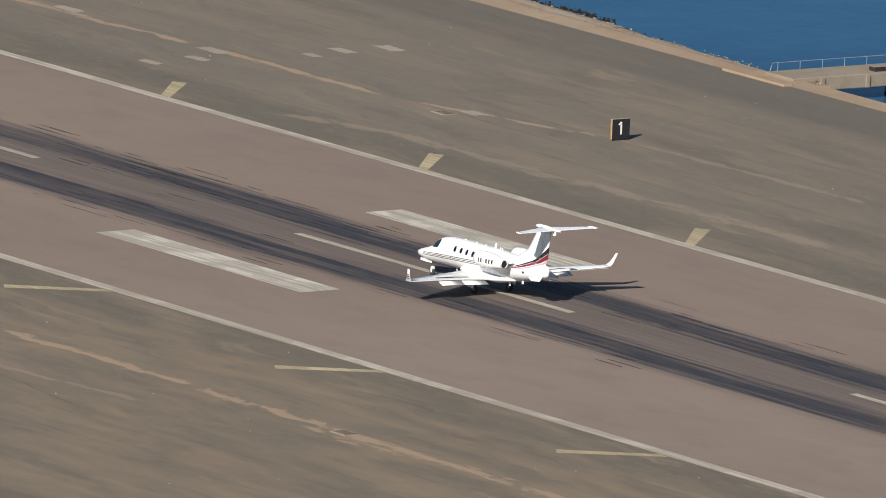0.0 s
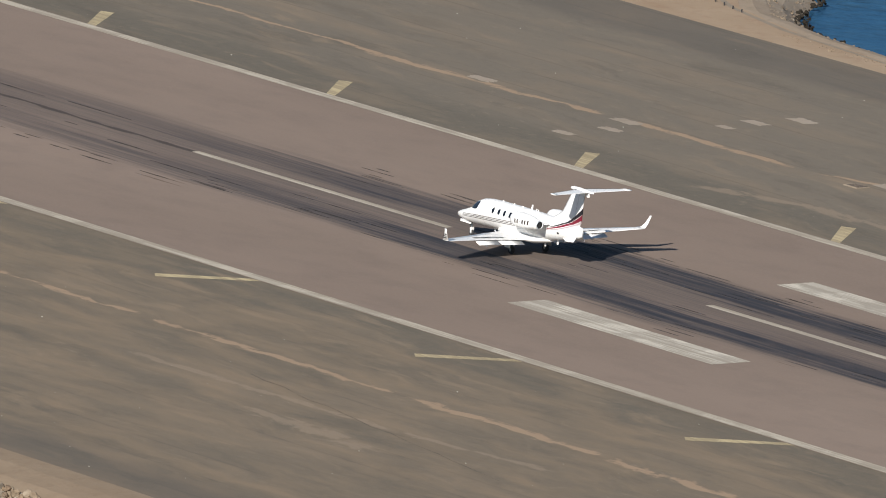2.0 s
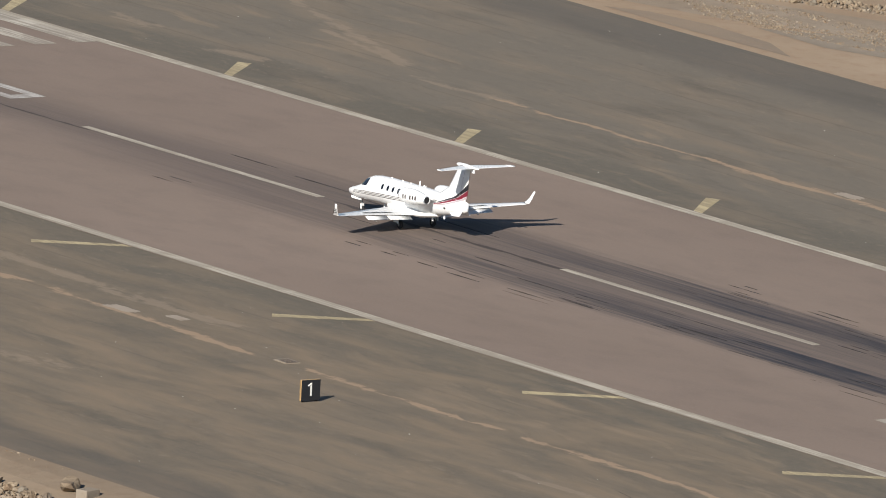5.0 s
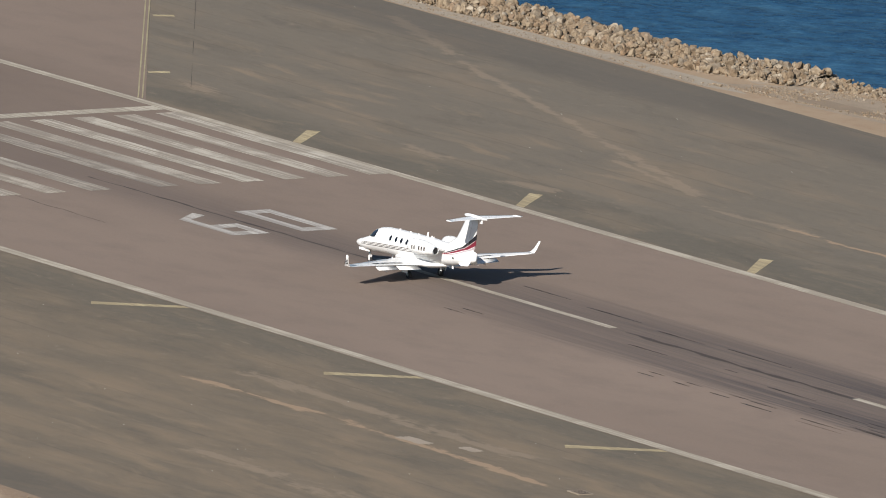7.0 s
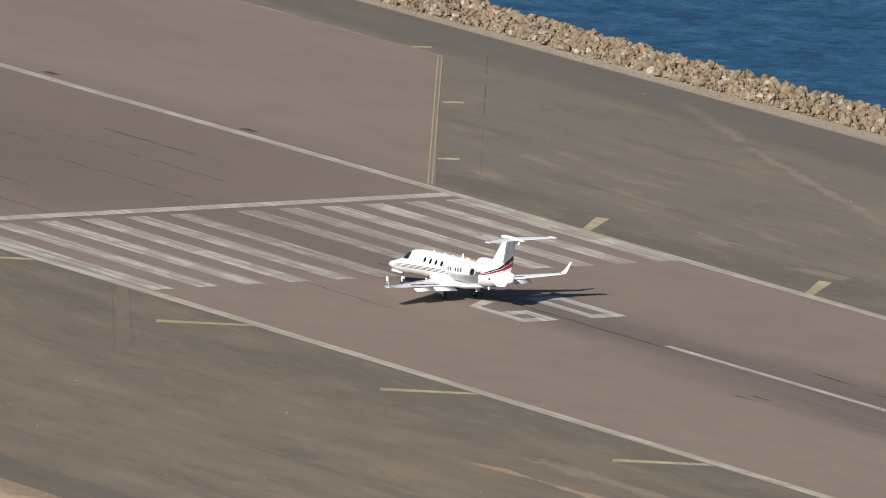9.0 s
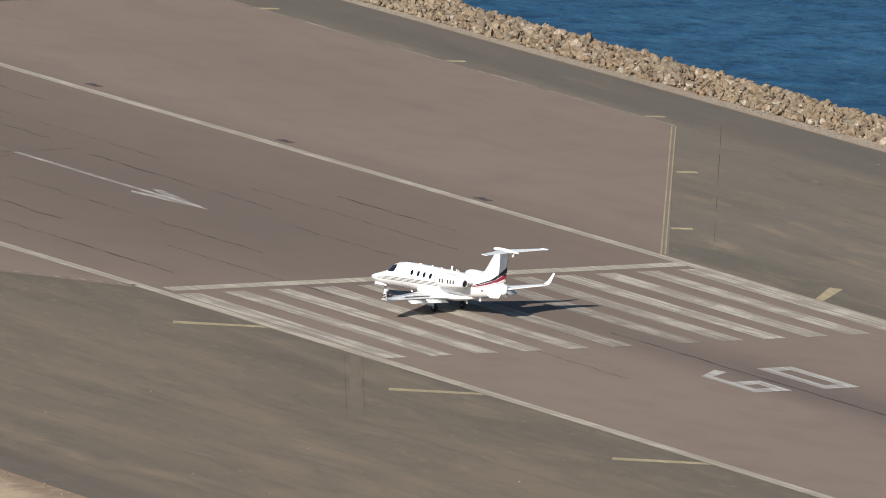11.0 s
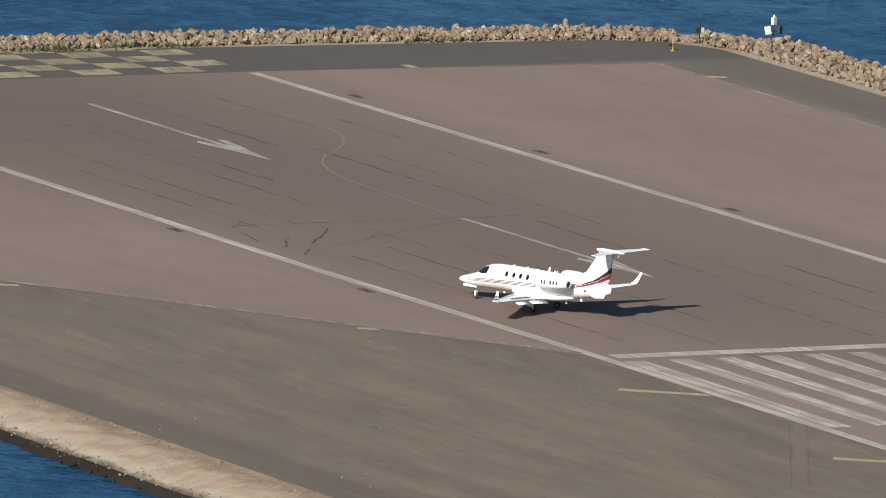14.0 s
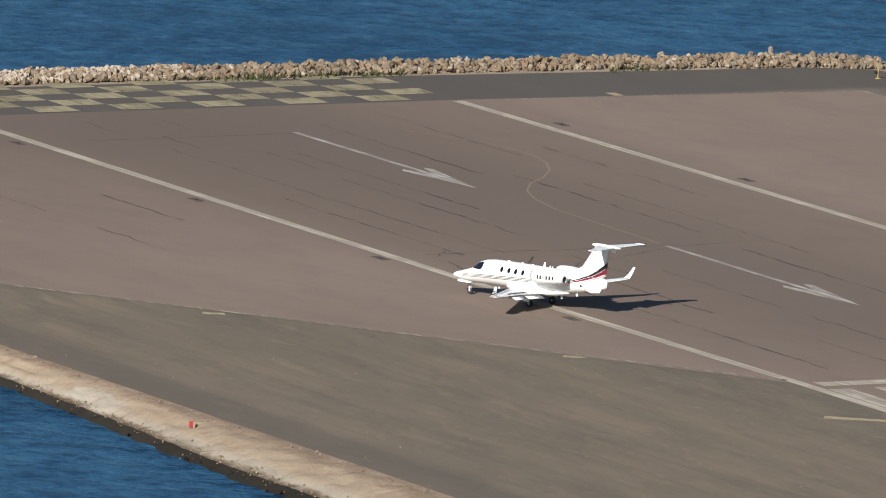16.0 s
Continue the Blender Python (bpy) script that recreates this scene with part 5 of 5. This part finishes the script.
def make_jet():
    jet = new("business_jet")
    tagged(jet, "white twin-engine business jet with red and black tail stripes", "aircraft")
    # fuselage
    rings = []
    for x, top, low, half in HULL:
        zc, h = (top + low) / 2, (top - low) / 2
        rings.append([(x, half * math.cos(i / 32 * 6.28319), zc + h * math.sin(i / 32 * 6.28319)) for i in range(32)])
    body = part("fuselage", lofted(rings), AIR_WHITE, jet, "glossy white fuselage", True)
    # wing box fairing under the body
    fair = []
    for x, w, top, low in ((3.1, 0.25, 1.25, 1.05), (2.6, 0.70, 1.35, 0.90), (1.6, 0.98, 1.45, 0.80), (0.0, 1.02, 1.45, 0.78), (-1.2, 0.92, 1.4, 0.84), (-2.1, 0.62, 1.4, 1.02), (-2.7, 0.25, 1.35, 1.18)):
        fair.append([(x, w * math.cos(i / 24 * 6.28319), (top + low) / 2 + (top - low) / 2 * math.sin(i / 24 * 6.28319)) for i in range(24)])
    part("belly_fairing", lofted(fair), AIR_WHITE, jet, "", True)
    for s in (1, -1):
        # wings with winglets
        stations = [(0.55, 2.45, -0.95, 1.03, 0.14), (1.1, 2.15, -0.95, 1.06, 0.135), (3.2, 0.98, -1.00, 1.20, 0.125), (5.6, -0.28, -1.48, 1.36, 0.115), (7.35, -1.18, -1.93, 1.48, 0.105), (7.65, -1.36, -2.05, 1.53, 0.10)]
        wing = part("wing", lofted([foil(le, te, s * y, z, th) for y, le, te, z, th in stations]), AIR_WHITE, jet, "swept white wing with grey leading edge", True)
        edge = bmesh.new()
        strips = []
        for y, le, te, z, th in [(2.5, 1.37, -0.983, 1.153, 0.128)] + stations[2:]:
            strips.append([edge.verts.new((le + (te - le) * k, s * y, z + th * (le - te) * 1.45 * (math.sqrt(k) - k) + 0.012)) for k in (0.0, 0.03, 0.07, 0.13, 0.20, 0.28)])
        for a, b in zip(strips, strips[1:]):
            for i in range(5):
                edge.faces.new((a[i], a[i + 1], b[i + 1], b[i]))
        part("leading_edge", edge, AIR_GREY, wing, "bare grey metal leading edge")
        let = []
        for k in (0.0, 0.12, 0.35, 0.7, 1.0):
            y = 7.62 + 0.10 * min(1, k * 5) + 0.26 * k
            z = 1.53 + 0.84 * k
            le, te = -1.36 - 0.69 * k ** 0.6, -2.05 - 0.22 * k
            ring_ = foil(le, te, 0, 0, 0.09)
            let.append([(px, s * (y + pz), z) for px, _, pz in ring_])
        winglet = part("winglet", lofted(let), AIR_WHITE, jet, "upturned white winglet with dark bars", True)
        for k in (0.22, 0.36, 0.5):
            le, te, y, z = -1.36 - 0.66 * k ** 0.8, -2.05 - 0.28 * k, 7.72 + 0.26 * k, 1.53 + 0.84 * k
            for face in (0.035,):
                bar = bmesh.new()
                quad = [(le - 0.08, s * (y + face), z), (te + 0.05, s * (y + face), z), (te + 0.05, s * (y + 0.02 + face), z + 0.06), (le - 0.08, s * (y + 0.02 + face), z + 0.06)]
                bar.faces.new([bar.verts.new(p) for p in quad])
                part("bar", bar, AIR_BLACK, winglet, "dark winglet bar")
        # lowered flaps in two lengths, and the aileron
        for y0, y1 in ((1.15, 3.0), (3.08, 5.0)):
            def edge_of(y):
                k = (y - 1.1) / 2.1 if y < 3.2 else None
                te = -0.95 - 0.05 * k if k is not None else -1.0 - 0.48 * (y - 3.2) / 2.4
                z = 1.06 + 0.14 * (y - 1.1) / 2.1 if y < 3.2 else 1.20 + 0.16 * (y - 3.2) / 2.4
                return te, z
            flap = []
            for y in (y0, y1):
                te, z = edge_of(y)
                ring_ = foil(0, -0.56, 0, 0, 0.12)
                c, si = math.cos(radians(22)), math.sin(radians(22))
                flap.append([(te + 0.18 + px * c + pz * si, s * y, z - 0.06 + px * si + pz * c) for px, _, pz in ring_])
            part("flap", lofted(flap), AIR_WHITE, wing, "lowered white flap", True)
        # spoilers standing up on the rear of the wing, and the dark slots behind them
        for y0, y1 in ((2.25, 3.15), (3.22, 4.1), (4.17, 4.95)):
            panel = bmesh.new()
            rows = []
            for y in (y0, y1):
                te = -0.97 if y < 3.2 else -1.0 - 0.48 * (y - 3.2) / 2.4
                z = 1.06 + 0.0667 * (y - 1.1)
                x = te + 0.74
                rows.append([(x, s * y, z + 0.075), (x - 0.32, s * y, z + 0.15), (x - 0.33, s * y, z + 0.125), (x - 0.01, s * y, z + 0.05)])
            a, b = [[panel.verts.new(p) for p in row] for row in rows]
            for i in range(4):
                panel.faces.new((a[i], a[(i + 1) % 4], b[(i + 1) % 4], b[i]))
            panel.faces.new(a), panel.faces.new(b[::-1])
            part("spoiler", panel, AIR_PALE, wing, "raised pale grey spoiler panel")
        for y in (1.9, 4.1):
            track = bmesh.new()
            rod(track, (-0.2, s * y, 1.02), (-1.35, s * y, 0.86), 0.07, 0.03, 8)
            part("flap_track", track, AIR_WHITE, wing)
        # engine with pylon
        cy = 1.42 * s
        cowl = part("engine_cowl", lofted([circle(-0.60, cy, 2.42, 0.30), circle(-0.42, cy, 2.42, 0.34)] + [circle(x, cy, 2.42, r) for x, r in COWL] + [circle(-3.2, cy, 2.42, 0.24), circle(-3.1, cy, 2.42, 0.235)]), AIR_WHITE, jet, "white engine cowl", True)
        # black discs close both duct mouths, standing in for the shade inside
        for x, r, name in ((-0.58, 0.30, "intake"), (-3.15, 0.232, "exhaust")):
            disc = bmesh.new()
            rod(disc, (x - 0.02, cy, 2.42), (x + 0.02, cy, 2.42), r, n=20)
            part(name, disc, DARK, cowl, "black disc filling the engine opening")
        lip = lofted([circle(-3.10, cy, 2.42, 0.292), circle(-3.24, cy, 2.42, 0.262), circle(-3.24, cy, 2.42, 0.23)], cap=False)
        part("exhaust_lip", lip, AIR_GREY, cowl, "dull metal exhaust rim", True)
        pylon = lofted([foil(-0.9, -3.3, s * 0.55, 2.40, 0.07), foil(-1.0, -3.1, s * 1.1, 2.42, 0.06)])
        part("pylon", pylon, AIR_WHITE, jet, "", True)
        # registration on the cowl: plain bars the size of its characters
        if s > 0:
            for i, wch in enumerate((0.16, 0.16, 0.10, 0.16, 0.16, 0.16)):
                xa = -1.06 - 0.265 * i
                lo, hi = (2.28, 2.55) if i != 2 else (2.39, 2.45)
                conformal("bar", [(xa, lo + 0.01 * i, hi + 0.01 * i), (xa - wch * 0.85, lo + 0.01 * i, hi + 0.01 * i)], cowl, AIR_STRIPE, "dark lettering bar", 1, nacelle_side, 0.008, 0.06)
        # ventral strakes
        strake = bmesh.new()
        quad = [(-4.3, s * 0.30, 1.74), (-5.75, s * 0.20, 2.0), (-5.72, s * 0.42, 1.68), (-4.9, s * 0.44, 1.60)]
        a = [strake.verts.new(p) for p in quad]
        b = [strake.verts.new((p[0], p[1] + s * 0.03, p[2])) for p in quad]
        strake.faces.new(a), strake.faces.new(b[::-1])
        for i in range(4):
            strake.faces.new((a[i], a[(i + 1) % 4], b[(i + 1) % 4], b[i]))
        part("ventral_strake", strake, AIR_WHITE, jet)
        # cabin windows, windscreen, lines
        for i, x in enumerate((3.13, 2.46, 1.83, 1.17)):
            oval = [(x + 0.135 * math.cos(a), 2.31 - 0.185 * abs(math.sin(a)) - 0.005, 2.31 + 0.185 * abs(math.sin(a)) + 0.005) for a in [math.pi * k / 10 for k in range(11)]]
            conformal("cabin_window", oval, body, GLASS, "dark oval cabin window", s, fine=0.05)
        conformal("side_windscreen", [(6.14, 2.07, 2.10), (5.85, 2.05, 2.25), (5.52, 2.05, 2.47), (5.25, 2.07, 2.59), (5.06, 2.11, 2.58), (4.97, 2.26, 2.47)], body, GLASS, "dark cockpit side window", s, fine=0.06)
        for k in range(3):
            z = 0.098 * k
            conformal("cheat_line", [(6.95, 1.36 + z * 0.7, 1.385 + z * 0.7), (5.2, 1.48 + z, 1.515 + z), (3.0, 1.60 + z, 1.64 + z), (0.25, 1.74 + z, 1.78 + z)], body, AIR_STRIPE, "thin dark line along the fuselage", s, fine=0.25)
        for k, (x0, lo0, hi0, x1, lo1, hi1, mat, label) in enumerate(((-2.95, 2.20, 2.23, -5.99, 3.52, 3.90, AIR_BLACK, "black tail swoosh"), (-2.95, 2.12, 2.17, -5.93, 3.10, 3.45, AIR_RED, "dark red tail swoosh"),
                                                                     (-2.95, 2.04, 2.08, -5.86, 2.86, 3.02, AIR_SILVER, "silver grey tail swoosh"))):
            rows = []
            for i in range(31):
                u = i / 30
                c = 0.42 * u + 0.58 * u * u
                rows.append((x0 + (x1 - x0) * u, lo0 + (lo1 - lo0) * c, hi0 + (hi1 - hi0) * c ))
            conformal("tail_stripe", rows, body, mat, label, s, skin, 0.014, 0.1)
        if s > 0:
            for rows in ([(4.25, 1.25, 2.38), (4.235, 1.25, 2.38)], [(3.51, 1.25, 2.38), (3.495, 1.25, 2.38)], [(4.25, 1.245, 1.26), (3.495, 1.245, 1.26)], [(4.25, 2.375, 2.39), (3.495, 2.375, 2.39)]):
                conformal("door_seam", rows, body, AIR_SILVER, "fine grey door outline", 1, hull_side, 0.006)
            conformal("baggage_panel", [(-3.95, 2.0, 2.0), (-3.97, 1.93, 2.06), (-4.12, 1.93, 2.06), (-4.14, 2.0, 2.0)], body, DARK, "small dark vent in the tail", 1, hull_side, 0.008, 0.03)
        # main gear
        gear = new("main_gear")
        gear.parent = jet
        gear.location = (0, s * 1.46, 0)
        part("strut", rod(bmesh.new(), (0.05, 0, 0.3), (0.15, 0, 1.05), 0.06), STEEL, gear, "steel landing gear strut")
        part("door", box(bmesh.new(), (-0.22, s * 0.12, 0.42), (0.42, s * 0.15, 1.02), 0.01), AIR_WHITE, gear, "white gear door")
        make_wheel("wheel", gear, 0.0, s * -0.13, 0.28, 0.18)
    # windscreen front
    front = bmesh.new()
    grid = []
    for x, z in ((6.13, 2.12), (5.98, 2.26), (5.75, 2.42), (5.58, 2.53)):
        grid.append([front.verts.new((x + 0.03 - 0.10 * (k / 3) ** 2, 0.44 * k / 3, z + 0.02 - 0.035 * (k / 3) ** 2 * 3)) for k in (-3, -2, -1, 0, 1, 2, 3)])
    for a, b in zip(grid, grid[1:]):
        for i in range(6):
            front.faces.new((a[i], a[i + 1], b[i + 1], b[i]))
    part("windscreen", front, GLASS, body, "dark cockpit windscreen", True)
    # fin, bullet and tailplane
    fin = []
    for z in (2.5, 2.7, 2.95, 3.2, 3.35, 3.8, 4.4, 4.92):
        le, te = fin_edges(z)
        fin.append([(px, s2, z) for px, s2, _ in [(q[0], q[1], 0) for q in foil(le, te, z, 0, 0.13 * 2.6 * (1 - 0.35 * (z - 2.5) / 2.4) / (le - te) / 1.45, vertical=True)]])
    fin_ob = part("fin", lofted(fin), AIR_WHITE, jet, "tall swept white fin", True)
    rud = bmesh.new()
    for s in (1, -1):
        quad = [(-5.60, s * 0.075, 4.75), (-5.625, s * 0.075, 4.75), (-5.14, s * 0.11, 2.95), (-5.115, s * 0.11, 2.95)]
        rud.faces.new([rud.verts.new(p) for p in quad])
    part("rudder_seam", rud, AIR_SILVER, fin_ob, "fine grey rudder joint")
    bullet = []
    for x, r in ((-4.50, 0.03), (-4.62, 0.10), (-4.95, 0.15), (-5.6, 0.16), (-6.3, 0.13), (-6.9, 0.07), (-7.15, 0.02)):
        bullet.append(circle(x, 0, 5.05, r, 16))
    part("tail_bullet", lofted(bullet), AIR_WHITE, jet, "", True)
    part("tail_light", box(bmesh.new(), (-6.62, -0.07, 4.70), (-6.30, 0.07, 4.95), 0.03), AIR_WHITE, jet)
    tips = [foil(le, te, y, z, 0.10) for y, le, te, z in ((-2.98, -6.55, -6.98, 5.10), (-2.8, -6.38, -6.97, 5.09), (0, -5.25, -6.65, 5.04), (2.8, -6.38, -6.97, 5.09), (2.98, -6.55, -6.98, 5.10))]
    tail = part("tailplane", lofted(tips), AIR_WHITE, jet, "white tailplane on top of the fin", True)
    for s in (1, -1):
        horn = lofted([foil(-6.28, -7.04, s * 2.66, 5.085, 0.13), foil(-6.36, -7.08, s * 2.86, 5.10, 0.13), foil(-6.60, -7.05, s * 3.02, 5.11, 0.10)])
        part("elevator_horn", horn, AIR_WHITE, tail, "", True)
        edge = bmesh.new()
        edge.faces.new([edge.verts.new(p) for p in ((-5.31, s * 0.15, 5.05), (-6.37, s * 2.8, 5.095), (-6.44, s * 2.8, 5.125), (-5.43, s * 0.15, 5.11))])
        part("leading_edge", edge, AIR_GREY, tail, "bare grey metal leading edge")
    # aerials on the roof
    for x, h, l in ((-0.05, 0.33, 0.22), (-0.62, 0.14, 0.14), (-0.85, 0.12, 0.12), (2.0, 0.08, 0.2), (3.3, 0.06, 0.25), (1.0, 0.06, 0.18)):
        blade = lofted([foil(x, x - l, 2.82, 0, 0.12, vertical=True), foil(x - l * 0.55, x - l * 1.25, 2.86 + h, 0, 0.10, vertical=True)])
        for v in blade.verts:
            v.co = Vector((v.co.x, v.co.y, v.co.z))
        part("aerial", blade, AIR_WHITE, jet, "small white blade aerial")
    for x, z, l in ((3.9, 1.0, 0.25), (-1.9, 1.0, 0.25), (-3.3, 1.3, 0.2)):
        part("belly_aerial", box(bmesh.new(), (x - 0.09, -0.015, z - l), (x + 0.09, 0.015, z + 0.1), 0.006), AIR_WHITE, jet)
    # nose gear
    gear = new("nose_gear")
    gear.parent = jet
    gear.location = (6.58, 0, 0)
    part("strut", rod(bmesh.new(), (0, 0, 0.25), (0.06, 0, 1.0), 0.05), STEEL, gear, "steel landing gear strut")
    part("fork", box(bmesh.new(), (-0.07, -0.13, 0.22), (0.07, 0.13, 0.58), 0.03), AIR_WHITE, gear)
    part("taxi_light", rod(bmesh.new(), (0.1, 0, 0.72), (0.2, 0, 0.72), 0.08, n=12), STEEL, gear)
    make_wheel("wheel", gear, 0.0, 0.0, 0.22, 0.16)
    for s in (1, -1):
        flap = box(bmesh.new(), (-0.25, s * 0.24, 0.84), (1.0, s * 0.265, 1.02), 0.01)
        part("door", flap, AIR_WHITE, gear, "open white gear door")
    return jet


jet = make_jet()


# ---- what moves ----
def motions():
    # seconds, place of the main wheels, heading
    rows = [
        (0, 206.94, -0.20, 179.9), (0.5, 196.0, -0.16, 179.95), (1, 185.55, -0.10, 180.0), (1.5, 174.9, 0.0, 180.05), (2, 164.2, 0.08, 180.08), (2.5, 153.4, 0.14, 180.1), (3, 143.3, 0.16, 180.2),
        (3.5, 133.4, 0.13, 180.4), (4, 124.5, 0.11, 180.55), (4.2, 121.1, 0.10, 180.65), (6.3, 83.12, -0.38, 182.3), (6.5, 79.75, -0.44, 182.55), (7, 71.7, -0.68, 182.85), (7.5, 63.92, -0.98, 183.15),
        (8, 56.4, -1.38, 183.7), (10.3, 22.75, -4.98, 189.6), (10.5, 20.1, -5.33, 190.1), (11, 13.95, -6.30, 191.4), (11.5, 7.75, -7.42, 193.1), (12, 1.86, -8.72, 195.1), (12.5, -3.92, -10.27, 196.6),
        (13, -9.55, -11.97, 197.95), (13.5, -14.93, -13.74, 199.3), (14, -19.8, -15.54, 200.4), (14.5, -24.34, -17.40, 201.4), (15, -28.72, -19.32, 202.0), (15.5, -33.0, -21.32, 202.3), (16, -37.03, -23.30, 202.35),
    ]
    walk(jet, [(t, pose(x, y, 0.012, 0, 0, a)) for t, x, y, a in rows])


motions()
